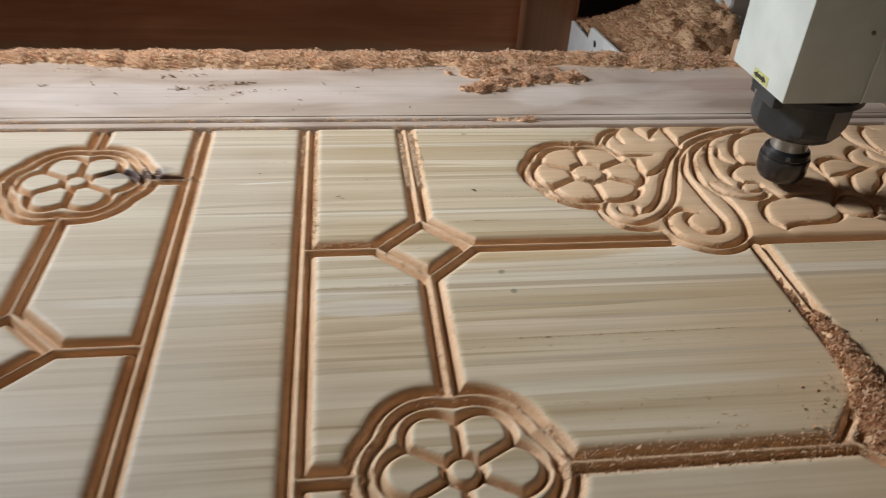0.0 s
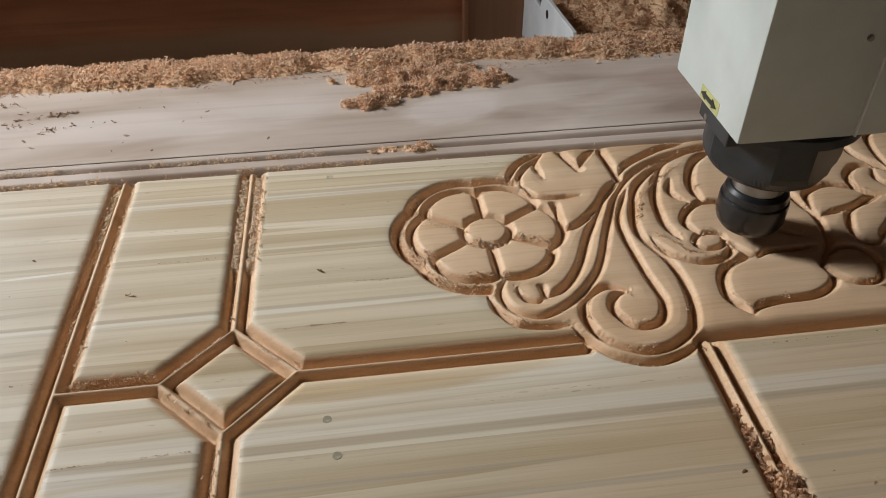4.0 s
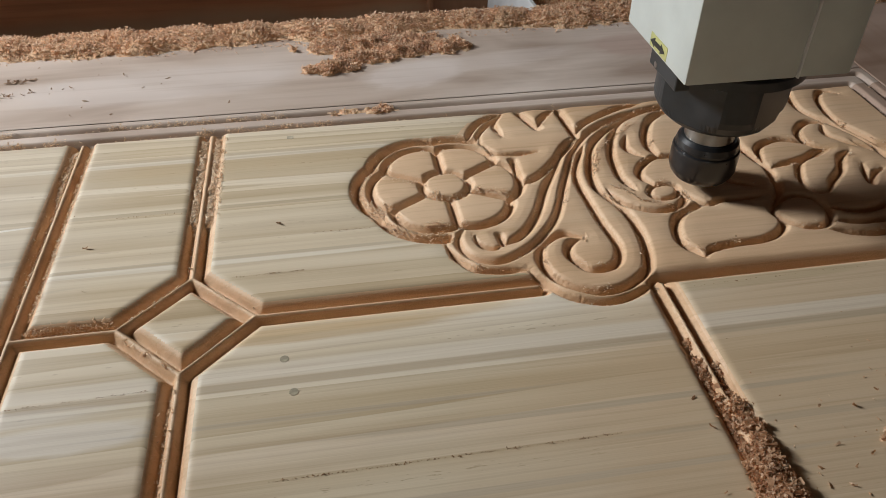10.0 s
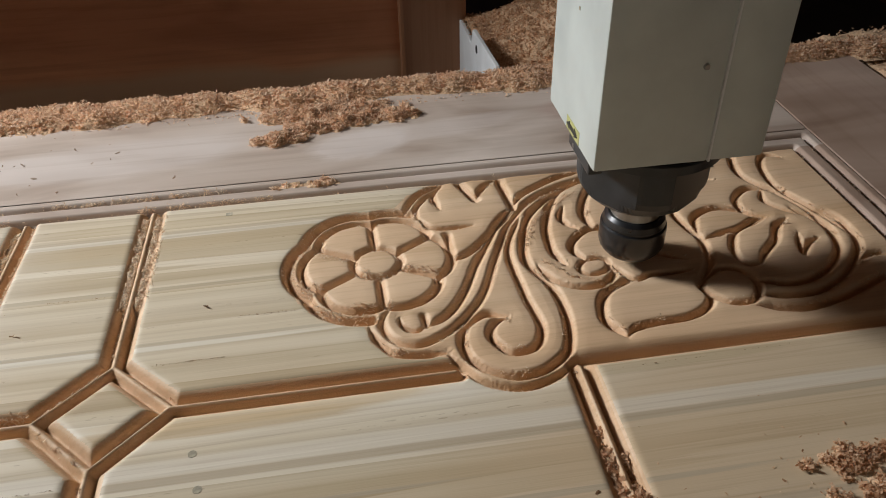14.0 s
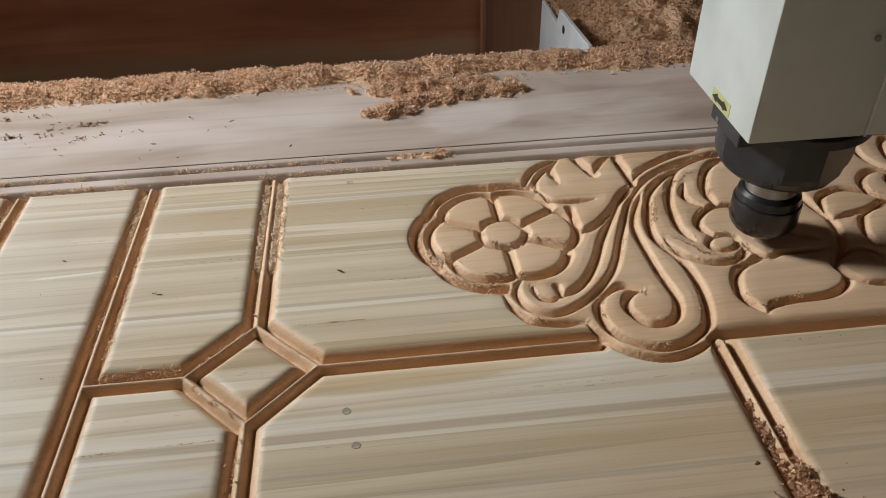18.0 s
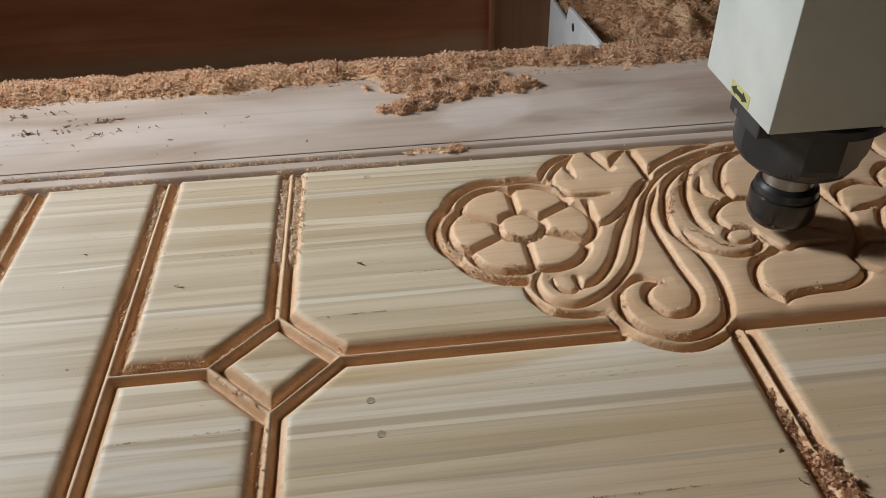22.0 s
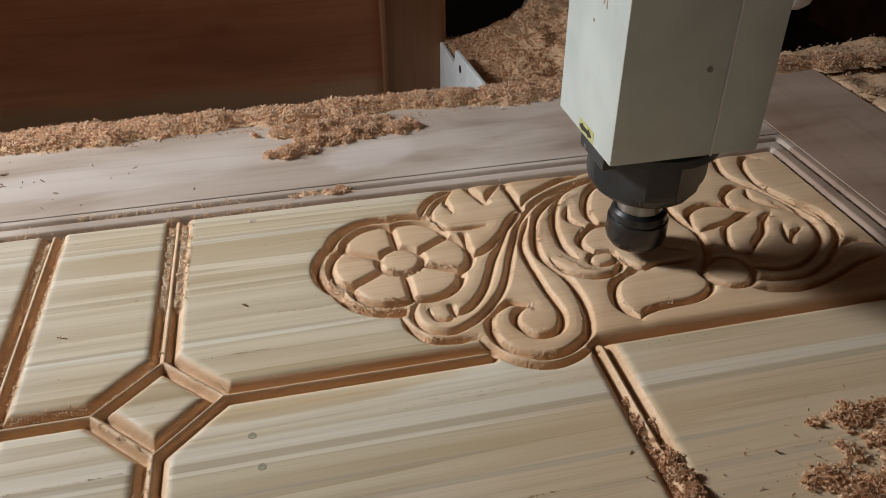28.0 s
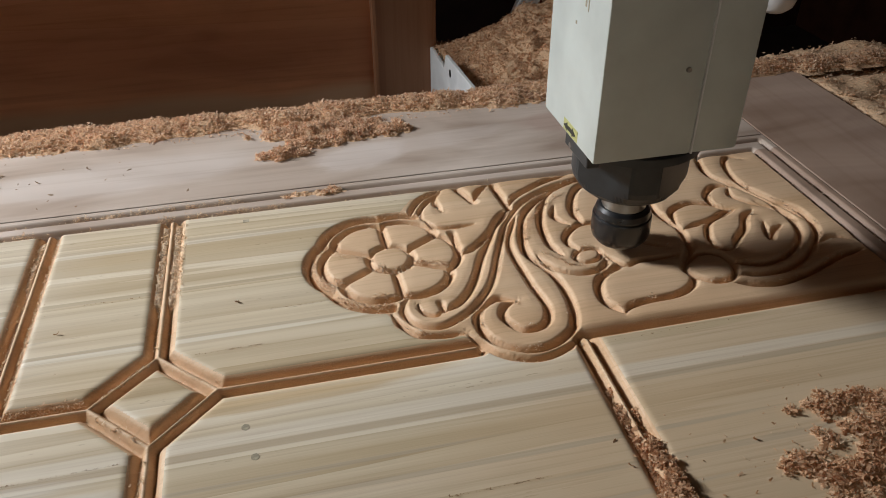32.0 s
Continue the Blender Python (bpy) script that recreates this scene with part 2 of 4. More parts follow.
# pale and red-brown patches along the stile
STILE_TONES = [
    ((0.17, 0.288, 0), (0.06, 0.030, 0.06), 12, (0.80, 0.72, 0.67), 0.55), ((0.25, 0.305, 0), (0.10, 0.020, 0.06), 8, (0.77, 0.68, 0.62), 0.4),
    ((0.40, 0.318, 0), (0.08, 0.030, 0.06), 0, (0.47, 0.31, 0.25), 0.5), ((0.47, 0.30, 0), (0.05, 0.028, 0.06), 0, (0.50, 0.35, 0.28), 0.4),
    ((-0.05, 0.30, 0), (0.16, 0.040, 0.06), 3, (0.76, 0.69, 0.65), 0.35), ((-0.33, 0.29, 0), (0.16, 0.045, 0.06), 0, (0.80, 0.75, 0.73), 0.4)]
PALE = wood("pale_wood", (0.75, 0.66, 0.515), (0.71, 0.60, 0.435), (0.64, 0.50, 0.335), band=52.0, line=0.30, blotch=0.25, rings=11.0, ring_amount=0.6, tint=0.6, pores=0.9, long=0.018, spot=STREAKS_AND_LIGHT)
CUT = wood("fresh_cut_wood", (0.80, 0.59, 0.395), (0.755, 0.525, 0.33), (0.68, 0.445, 0.26), line=0.22, ring_amount=0.25, fuzz=0.25, spot=STREAKS_AND_LIGHT[:2])
# redder than CUT: fresh-cut wood with the grooves' warm shade in its colour
GROOVE = wood("shaded_cut_wood", (0.77, 0.53, 0.33), (0.73, 0.475, 0.28), (0.67, 0.41, 0.225), line=0.25, ring_amount=0.25, fuzz=0.6, spot=STREAKS_AND_LIGHT[:2])
STILE = wood("stile_wood", (0.645, 0.55, 0.475), (0.59, 0.485, 0.41), (0.51, 0.405, 0.33), 1.0, band=16.0, line=0.10, ring_amount=0.14, rough=0.42, spot=STILE_TONES)
RAIL = wood("rail_wood", (0.50, 0.365, 0.29), (0.45, 0.325, 0.255), (0.39, 0.275, 0.21), 0.9, along="y", band=14.0, line=0.1, ring_amount=0.12)
RED = wood("reddish_board", (0.68, 0.31, 0.16), (0.58, 0.245, 0.12), (0.44, 0.17, 0.08), blotch=0.6, band=22.0, line=0.6, ring_amount=0.35, sap=(0.62, 0.37, 0.22))
POST = wood("post_wood", (0.42, 0.21, 0.115), (0.31, 0.145, 0.075), (0.13, 0.055, 0.028), along="z", band=20.0, line=0.5)
BLOCK = wood("block_wood", (0.52, 0.36, 0.24), (0.45, 0.30, 0.19), (0.32, 0.20, 0.12), band=60.0)
CREAM = plain("cream_paint", (0.585, 0.63, 0.60), 0.42, grain=25.0, vary=0.10, bump=0.05)
WHITE = plain("white_paint", (0.80, 0.82, 0.82), 0.45, grain=25.0, vary=0.08, bump=0.05)
BLACK = plain("black_plastic", (0.036, 0.040, 0.043), 0.38, grain=60.0, vary=0.3, bump=0.08)
NUT = plain("blackened_steel", (0.02, 0.021, 0.023), 0.30, 0.0, grain=80.0, vary=0.3, bump=0.05, coat=0.4)
PATCH = plain("pale_patch", (0.56, 0.49, 0.36), 0.6, grain=300.0, vary=0.3)
PLUG = plain("greyish_plug", (0.44, 0.385, 0.27), 0.6, grain=300.0, vary=0.3)
STEEL = plain("steel", (0.42, 0.41, 0.39), 0.34, 1.0, grain=120.0, vary=0.2)
DARK_STEEL = plain("dark_steel", (0.05, 0.048, 0.045), 0.5, 0.7, grain=90.0, vary=0.35, bump=0.2)
YELLOW = plain("yellow_sticker", (0.50, 0.49, 0.20), 0.5, grain=70.0)
INK = plain("black_print", (0.03, 0.03, 0.025), 0.5, grain=70.0)
TABLE = plain("table_board", (0.30, 0.22, 0.15), 0.7, grain=30.0, vary=0.25)
# brown tone chosen so the added walls and ceiling throw back warm fill
PLASTER = plain("bounce_plaster", (0.36, 0.225, 0.14), 0.9, grain=6.0, vary=0.2, depth=0.004)
CONCRETE = plain("concrete_floor", (0.09, 0.07, 0.055), 0.85, grain=8.0, vary=0.3, depth=0.004)
DARKWALL = plain("dark_boarding", (0.05, 0.025, 0.019), 0.8, grain=10.0, vary=0.4)
# added right wall, reddened to bounce warm light onto the door
BOUNCE_WALL = plain("bounce_wall", (0.17, 0.065, 0.034), 0.7, grain=10.0, vary=0.4)
MAROON = plain("maroon_sheet", (0.30, 0.085, 0.06), 0.6, grain=14.0, vary=0.3)
CHIPS = chip_material("wood_shavings", [(0.0, (0.78, 0.53, 0.345)), (0.35, (0.86, 0.62, 0.44)), (0.7, (0.90, 0.69, 0.50)), (1.0, (0.94, 0.78, 0.60))])
# redder, darker copy of CHIPS: shade on the near and carriage heaps, as colour
RED_CHIPS = chip_material("shaded_shavings", [(0.0, (0.58, 0.345, 0.20)), (0.4, (0.71, 0.455, 0.275)), (0.75, (0.80, 0.555, 0.36)), (1.0, (0.88, 0.69, 0.50))])
CHIPS_DARK = chip_material("dark_chips", [(0.0, (0.20, 0.10, 0.05)), (0.5, (0.32, 0.19, 0.10)), (1.0, (0.45, 0.30, 0.18))])
STILE_CHIPS = chip_material("brownish_chips", [(0.0, (0.34, 0.22, 0.14)), (0.5, (0.46, 0.34, 0.25)), (1.0, (0.58, 0.46, 0.36))])
FIBRES = chip_material("torn_fibres", [(0.0, (0.72, 0.52, 0.34)), (0.5, (0.84, 0.66, 0.47)), (1.0, (0.91, 0.79, 0.63))])
DUST = plain("saw_dust", (0.83, 0.56, 0.345), 0.9, grain=420.0, vary=0.25, bump=0.7, depth=0.002)
PALE_DUST = plain("pale_saw_dust", (0.86, 0.70, 0.52), 0.9, grain=420.0, vary=0.25, bump=0.7, depth=0.002)


# ---- mesh helpers ----
def part(name, bm, material, parent=None, label=""):
    me = bpy.data.meshes.new(name)
    bm.to_mesh(me)
    bm.free()
    me.materials.append(material)
    ob = new(name, me)
    if parent:
        ob.parent = parent
    if label:
        ob["label"] = label
    return ob


def box(x0, y0, z0, x1, y1, z1, bevel=0.0, seg=2):
    bm = bmesh.new()
    bmesh.ops.create_cube(bm, size=1, matrix=Matrix.Translation(((x0 + x1) / 2, (y0 + y1) / 2, (z0 + z1) / 2)) @ Matrix.Diagonal((x1 - x0, y1 - y0, z1 - z0, 1)))
    if bevel:
        bmesh.ops.bevel(bm, geom=bm.edges[:], offset=bevel, segments=seg, affect="EDGES", profile=0.5)
    return bm


def lathe(profile, steps=48, close=True, flats=0, across=1.0):
    """A turned body about z from (radius, height) pairs; flats are milled at the distance across from the axis."""
    bm = bmesh.new()
    rings = []
    for r, z in profile:
        row = []
        for k in range(steps):
            a = 2 * math.pi * k / steps
            q = r
            if flats:
                turn = 2 * math.pi / flats
                q = min(r, across / math.cos((a + turn / 2) % turn - turn / 2))
            row.append(bm.verts.new((q * math.cos(a), q * math.sin(a), z)))
        rings.append(row)
    for a, b in zip(rings, rings[1:]):
        for k in range(steps):
            bm.faces.new((a[k], a[(k + 1) % steps], b[(k + 1) % steps], b[k]))
    if close:
        bm.faces.new(rings[0][::-1])
        bm.faces.new(rings[-1])
    bmesh.ops.recalc_face_normals(bm, faces=bm.faces)
    return bm


def smooth(ob, angle=40):
    me = ob.data
    me.polygons.foreach_set("use_smooth", [True] * len(me.polygons))
    me.set_sharp_from_angle(angle=radians(angle))
    return ob


def prism(points, axis, low, high, bevel=0.0):
    """A flat outline pushed out along an axis; points are in the two other axes."""
    bm = bmesh.new()
    def at(p, h):
        q = list(p)
        q.insert("xyz".index(axis), h)
        return q
    a = [bm.verts.new(at(p, low)) for p in points]
    b = [bm.verts.new(at(p, high)) for p in points]
    bm.faces.new(a)
    bm.faces.new(b[::-1])
    for k in range(len(points)):
        bm.faces.new((a[k - 1], a[k], b[k], b[k - 1]))
    bmesh.ops.recalc_face_normals(bm, faces=bm.faces)
    if bevel:
        bmesh.ops.bevel(bm, geom=bm.edges[:], offset=bevel, segments=2, affect="EDGES", profile=0.5)
    return bm


def grid_mesh(name, xs, ys, zs, material, parent=None, keep=None):
    """A height field over the rows xs, ys (metres); zs has one row for each y."""
    nx, ny = len(xs), len(ys)
    co = np.empty((ny, nx, 3), np.float32)
    co[..., 0], co[..., 1], co[..., 2] = xs[None, :], ys[:, None], zs
    i = (np.arange(ny - 1)[:, None] * nx + np.arange(nx - 1)[None, :]).ravel()
    quads = np.stack([i, i + 1, i + 1 + nx, i + nx], 1).astype(np.int32)
    if keep is not None:
        quads = quads[keep.ravel()]
    me = bpy.data.meshes.new(name)
    me.vertices.add(nx * ny)
    me.vertices.foreach_set("co", co.ravel())
    me.loops.add(quads.size)
    me.loops.foreach_set("vertex_index", quads.ravel())
    me.polygons.add(len(quads))
    me.polygons.foreach_set("loop_start", np.arange(0, quads.size, 4, dtype=np.int32))
    me.update(calc_edges=True)
    me.polygons.foreach_set("use_smooth", np.ones(len(quads), bool))
    me.materials.append(material)
    ob = new(name, me)
    if parent:
        ob.parent = parent
    return ob


# ---- the carving: crease lines in millimetres on the face of the door ----
def curve(points, closed=False, step=0.6):
    """A smooth line through the points."""
    p = np.array(points, float)
    n = len(p)
    if n == 2:
        return p
    out = []
    for k in range(n if closed else n - 1):
        a, b = p[k], p[(k + 1) % n]
        if closed:
            before, after = p[k - 1], p[(k + 2) % n]
        else:
            before = p[k - 1] if k else 2 * a - b
            after = p[k + 2] if k + 2 < n else 2 * b - a
        m = max(4, int(np.hypot(*(b - a)) / step))
        u = np.linspace(0, 1, m, endpoint=False)[:, None]
        out.append(0.5 * (2 * a + (b - before) * u + (2 * before - 5 * a + 4 * b - after) * u**2 + (3 * a - 3 * b + after - before) * u**3))
    out.append(p[:1] if closed else p[-1:])
    return np.concatenate(out)


CUTS = []  # line, half width, depth
TAPERED = []  # whether a line runs out to points


def cut(points, w=6.5, d=5.0, closed=False):
    CUTS.append((curve(points, closed), w * 0.74, d * 1.08))
    TAPERED.append(not closed)


def straight(a, b, w=6.5, d=5.5):
    CUTS.append((np.array([a, b], float), w, d * 1.4))
    TAPERED.append(False)


RIDGES = []  # middle lines of the moulded grooves
GAP, SIDE, DEEP = 4.6, 7.0, 8.6


def double(a, b):
    """A moulded groove: two creases with a ridge between them."""
    RIDGES.append(np.array([a, b], float))


def diamond(cx, cy, h):
    corners = [(cx + h, cy), (cx, cy + h), (cx - h, cy), (cx, cy - h)]
    for k in range(4):
        double(corners[k - 1], corners[k])


def ring(cx, cy, f, a0=0, a1=360, **kw):
    angles = np.radians(np.linspace(a0, a1, max(24, int((a1 - a0) / 2))))
    CUTS.append((np.stack([cx + f(angles) * np.cos(angles), cy + f(angles) * np.sin(angles)], 1), kw.get("w", 6.0), kw.get("d", 7.0)))
    TAPERED.append(False)


def flower(cx, cy, disc, petal, lobe, rim=None, spread=(0, 360), w=6.0):
    """Six petals round a disc; the rim is a second scalloped line outside."""
    ring(cx, cy, lambda a: disc + 0 * a, w=4.5)
    ring(cx, cy, lambda a: petal + lobe * np.abs(np.cos(3 * a)), w=w)
    for k in range(6):
        a = radians(30 + 60 * k)
        straight((cx + disc * math.cos(a), cy + disc * math.sin(a)), (cx + petal * math.cos(a), cy + petal * math.sin(a)), 4.8, 5.0)
    if rim:
        a = np.radians(np.linspace(*spread, 120))
        r = rim + min(5.0, 0.6 * lobe) * np.abs(np.cos(3 * a))
        RIDGES.append(np.stack([cx + r * np.cos(a), cy + r * np.sin(a)], 1))


TOP, RIGHT = 211.0, 541.0
# straight grooves
double((-200, -420), (-200, TOP + 20))
double((-97, -420), (-97, TOP + 20))
double((0, 39), (0, TOP + 20))
double((0, -39), (0, -166))
double((-97, 0), (-39, 0))
double((39, 0), (208, 0))
diamond(0, 0, 39)
double((283, -8), (283, -180))
diamond(283, -219, 39)
double((-97, -222), (-60, -222))
double((60, -222), (244, -222))
straight((286, -4), (RIGHT, -3), 9.0, 5.5)
flower(0, -223, 11, 37, 12, 57)
double((0, -283), (0, -420))
# the field further along the door
diamond(-296, -104, 39)
double((-200, -104), (-257, -104))
double((-335, -104), (-480, -104))
double((-296, -65), (-296, 53))
double((-296, 172), (-296, TOP + 20))
double((-296, -143), (-296, -420))
flower(-297, 113, 11, 37, 12, 57)
double((-200, 115), (-238, 115))
double((-356, 115), (-480, 115))
# the large flower
FLOWER_X, FLOWER_Y = 169.5, 114.5
ring(FLOWER_X, FLOWER_Y, lambda a: 17 + 0 * a, w=4.6, d=4.4)
ring(FLOWER_X, FLOWER_Y, lambda a: 44.5 + 9.5 * np.abs(np.cos(3 * a - 0.05)) ** 0.45, w=5.2, d=6.4)
for k in range(6):
    a = radians(31 + 60 * k)
    straight((FLOWER_X + 18 * math.cos(a), FLOWER_Y + 18 * math.sin(a)), (FLOWER_X + 47 * math.cos(a), FLOWER_Y + 47 * math.sin(a)), 5.0, 3.4)
ring(FLOWER_X, FLOWER_Y, lambda a: 58.0 + 5.5 * np.abs(np.cos(3 * a - 0.05)) ** 0.7, 62, 262, w=6.4, d=8.6)
# leaf above it
cut([(194, 170), (202, 187), (212, 199), (228, 208)], 5.5)
cut([(205, 163), (205, 177), (213, 190), (229, 206)], 5)
cut([(224, 173), (221, 187), (222, 198), (231, 209)], 6)
straight((245, 207), (254, 182), 6, 4)
cut([(254, 182), (262, 197), (274, 208)], 6)
straight((278, 206), (281, 166), 6, 4.5)
cut([(206, 164), (213, 151), (227, 147), (246, 148)], 5)
cut([(281, 163), (264, 144), (250, 127), (236, 114), (222, 107)], 6.5)
straight((224, 138), (223, 110), 5, 4)
cut([(281, 168), (290, 181), (308, 193), (328, 203), (350, 209)], 6)
# left stem and its small curl
cut([(281, 166), (265, 148), (256, 131), (245, 111), (238, 98), (232, 84), (224, 68), (214, 54), (204, 46), (195, 42)], 6.5)
straight((195, 52), (196, 43), 4, 3)
cut([(179, 53), (180, 46), (184, 41), (190, 39), (196, 43)], 5)
cut([(372, 203), (347, 196), (325, 189), (305, 179), (291, 168), (281, 157), (271, 142), (262, 122), (252, 99), (244, 79), (236, 63), (226, 50), (214, 38), (200, 29), (189, 26), (179, 29), (172, 35), (168, 44), (168, 53), (173, 61)], 6.5)
cut([(159, 47), (162, 37), (166, 30), (173, 21), (187, 17), (206, 16)], 6)
# large scroll and the lip under it
cut([(283, 152), (272, 132), (266, 117), (264, 100), (265, 76), (266, 57), (268, 42), (269, 30), (266, 19), (261, 12), (253, 9), (244, 10), (238, 18), (235, 26), (237, 34), (242, 39), (250, 42)], 6)
cut([(372, 200), (343, 194), (317, 179), (298, 162), (288, 148), (282, 132), (277, 115), (275, 98), (279, 84), (284, 73), (287, 60), (288, 45), (287, 30), (284, 16), (279, 4), (271, -3), (260, -9), (245, -11), (233, -6), (224, 1), (218, 10), (216, 21), (217, 29), (220, 37), (228, 44), (237, 47), (249, 42)], 6.5, 5.5)
cut([(206, 14), (210, 7), (215, 0), (220, -8), (229, -15), (244, -20), (259, -18), (279, -9)], 6)
# second scroll with its ball
cut([(282, 92), (285, 82), (291, 72), (302, 64), (315, 62), (326, 66), (333, 75), (332, 85)], 6)
cut([(356, 199), (327, 187), (312, 166), (304, 149), (299, 132), (297, 115), (297, 103), (302, 88)], 6.5)
cut([(310, 82), (315, 90), (324, 92), (332, 88), (330, 79), (322, 75), (314, 76)], 4.5, 4, True)
cut([(320, 160), (314, 146), (316, 137), (323, 129)], 5.5)
cut([(320, 90), (312, 101), (313, 111), (321, 121), (331, 127), (345, 126), (361, 121)], 6)
# round leaf and its lobes
cut([(450, 176), (423, 189), (395, 198), (372, 196), (349, 182), (336, 160), (332, 143), (335, 127)], 7)
cut([(361, 119), (368, 138), (377, 150), (392, 156), (406, 156)], 6)
cut([(361, 120), (363, 103), (372, 89), (389, 79)], 5, 3.5)
cut([(405, 158), (401, 135), (404, 116), (408, 101), (406, 85), (402, 72), (393, 60), (386, 49)], 6.5)
# tulip leaf
cut([(334, 84), (339, 71), (346, 64), (356, 67), (371, 67), (389, 68)], 5, 4)
cut([(348, 66), (336, 63), (324, 57), (316, 48), (312, 36), (312, 25), (321, 10)], 7)
cut([(320, 10), (328, 17), (344, 20), (363, 21), (376, 25), (385, 32), (388, 40), (386, 51)], 6)
cut([(386, 48), (396, 60), (409, 65), (421, 60), (425, 47), (420, 34), (410, 29), (396, 32)], 5.5, 4.5, True)
# small lobes and the open flower
cut([(409, 108), (413, 125), (422, 133), (438, 136), (458, 126)], 6)
cut([(411, 100), (428, 105), (442, 109), (456, 116), (468, 119)], 5)
cut([(466, 117), (440, 107), (429, 92), (425, 78), (429, 67), (440, 66)], 6)
cut([(482, 114), (470, 105), (461, 90), (448, 78), (438, 66)], 6.5)
cut([(481, 95), (476, 82), (474, 71), (482, 81), (493, 87)], 5.5)
cut([(492, 126), (504, 108), (506, 93), (503, 78), (496, 66), (481, 53), (463, 44), (445, 42), (428, 48)], 6.5)
cut([(507, 128), (519, 110), (521, 91), (516, 73), (503, 57), (485, 42), (464, 32), (443, 30), (421, 34)], 6.5)
cut([(413, 26), (431, 19), (449, 17), (475, 23), (496, 31), (514, 38), (536, 42)], 7)
cut([(501, 53), (512, 60), (526, 62), (537, 55)], 6, 3)
# corner leaf
cut([(489, 224), (481, 206), (476, 184), (480, 168), (492, 150), (503, 125), (510, 90)], 6)
cut([(523, 199), (511, 205), (501, 193), (496, 172), (497, 154), (508, 127), (519, 88)], 5.5)
cut([(488, 153), (472, 158), (459, 149), (454, 137), (457, 125), (468, 119)], 6)
cut([(482, 154), (477, 140), (484, 128), (495, 117)], 5)
# bead moulding round the panel
for k, (w, d) in ((1.5, (4.6, 4.1)), (18.5, (4.6, 3.7))):
    straight((-900, TOP + k), (RIGHT + k, TOP + k), w, d)
    straight((RIGHT + k, TOP + k), (RIGHT + k, -900), w, d)

xs = np.concatenate([np.arange(-470, 95, 1.15), np.linspace(95, RIGHT, 573), np.linspace(RIGHT, 568.5, 37)[1:]])
ys = np.concatenate([np.arange(-300, -35, 1.15), np.linspace(-35, TOP, 316), np.linspace(TOP, 238.5, 37)[1:]])
height = np.zeros((len(ys), len(xs)))


def distances(line, reach, use):
    """Calls use(window, distance) for the neighbourhood of every stretch of a line."""
    for a, b in zip(line[:-1], line[1:]):
        lo, hi = np.minimum(a, b) - reach, np.maximum(a, b) + reach
        i0, i1 = np.searchsorted(xs, [lo[0], hi[0]])
        j0, j1 = np.searchsorted(ys, [lo[1], hi[1]])
        if i0 >= i1 or j0 >= j1:
            continue
        px, py = xs[None, i0:i1] - a[0], ys[j0:j1, None] - a[1]
        v = b - a
        u = np.clip((px * v[0] + py * v[1]) / max(v @ v, 1e-9), 0, 1)
        use((slice(j0, j1), slice(i0, i1)), np.hypot(px - u * v[0], py - u * v[1]), a)


def lower(where, h):
    height[where] = np.minimum(height[where], h)


SOFT = np.zeros(height.shape)


def sunk(where, far, _):
    SOFT[where] = np.minimum(SOFT[where], -1.3 * np.clip(1 - far / 12.0, 0, 1) ** 1.7)


def carve(line, w, d, tapered):
    ends = (line[0], line[-1])

    def use(where, far, a):
        k = min(1.0, min(np.hypot(*(a - e)) for e in ends) / 12.0) if tapered else 1.0
        ww, dd = w * (0.35 + 0.65 * k), d * (0.25 + 0.75 * k)
        lower(where, -dd * np.clip(1 - far / ww, 0, 1) ** (1.5 if w < 6 else 1.75))

    distances(line, w, use)


for (line, w, d), tapered in zip(CUTS, TAPERED):
    if line[:, 0].min() > 100 and np.abs(np.diff(line[[0, -1]], axis=0)).max() < 190:
        distances(line[::3] if len(line) > 3 else line, 12.0, sunk)
    carve(line, w, d, tapered)
height += SOFT
near_ridge = np.full(height.shape, 99.0)


def nearer(where, far, _):
    near_ridge[where] = np.minimum(near_ridge[where], far)


for line in RIDGES:
    distances(line, GAP + SIDE + 3.0, nearer)
near_ridge[ys > TOP, :] = 99.0
near_ridge[:, xs > RIGHT] = 99.0
outer = -DEEP * np.clip(1 - (near_ridge - GAP) / (SIDE + 3.0), 0, 1) ** 2.9
inner = -DEEP * np.clip(1 - (GAP - near_ridge) / SIDE, 0, 1) ** 2.1
height = np.minimum(height, np.where(near_ridge > GAP, outer, inner))
# torn edges beside the ornament's creases
rng = np.random.default_rng(8)
TORN = np.zeros(height.shape)
for line, w, d in CUTS:
    if line[:, 0].min() > 100 and np.abs(np.diff(line[[0, -1]], axis=0)).max() < 190:
        phase = rng.uniform(0, 6.3)
        bloom = np.hypot(*(line.mean(0) - (FLOWER_X, FLOWER_Y))) < 30
        steps = line[::2] if len(line) > 3 else line
        for k in range(len(steps) - 1):
            rough = math.sin(k * 0.22 + phase) + 0.7 * math.sin(k * 0.71 + 2 * phase) + (0.5 if bloom else -0.1)
            if rough > 0:
                def tear(where, far, _, w=w, rough=min(1.0, rough)):
                    TORN[where] = np.maximum(TORN[where], rough * np.exp(-(((far - 0.6 * w) / 1.3) ** 2)))
                distances(steps[k : k + 2], w + 3, tear)
height += TORN * (rng.normal(0, 0.34, height.shape) - 0.15)
# bit marks and a slight waviness of the planed face
rng = np.random.default_rng(4)
rows_of = np.convolve(rng.normal(0, 1, len(ys) + 40), np.hanning(41) / 20, "valid")[: len(ys)]
height += 0.05 * rows_of[:, None]
carved = np.clip(-height / 2, 0, 1)
height += carved * rng.normal(0, 0.05, height.shape)

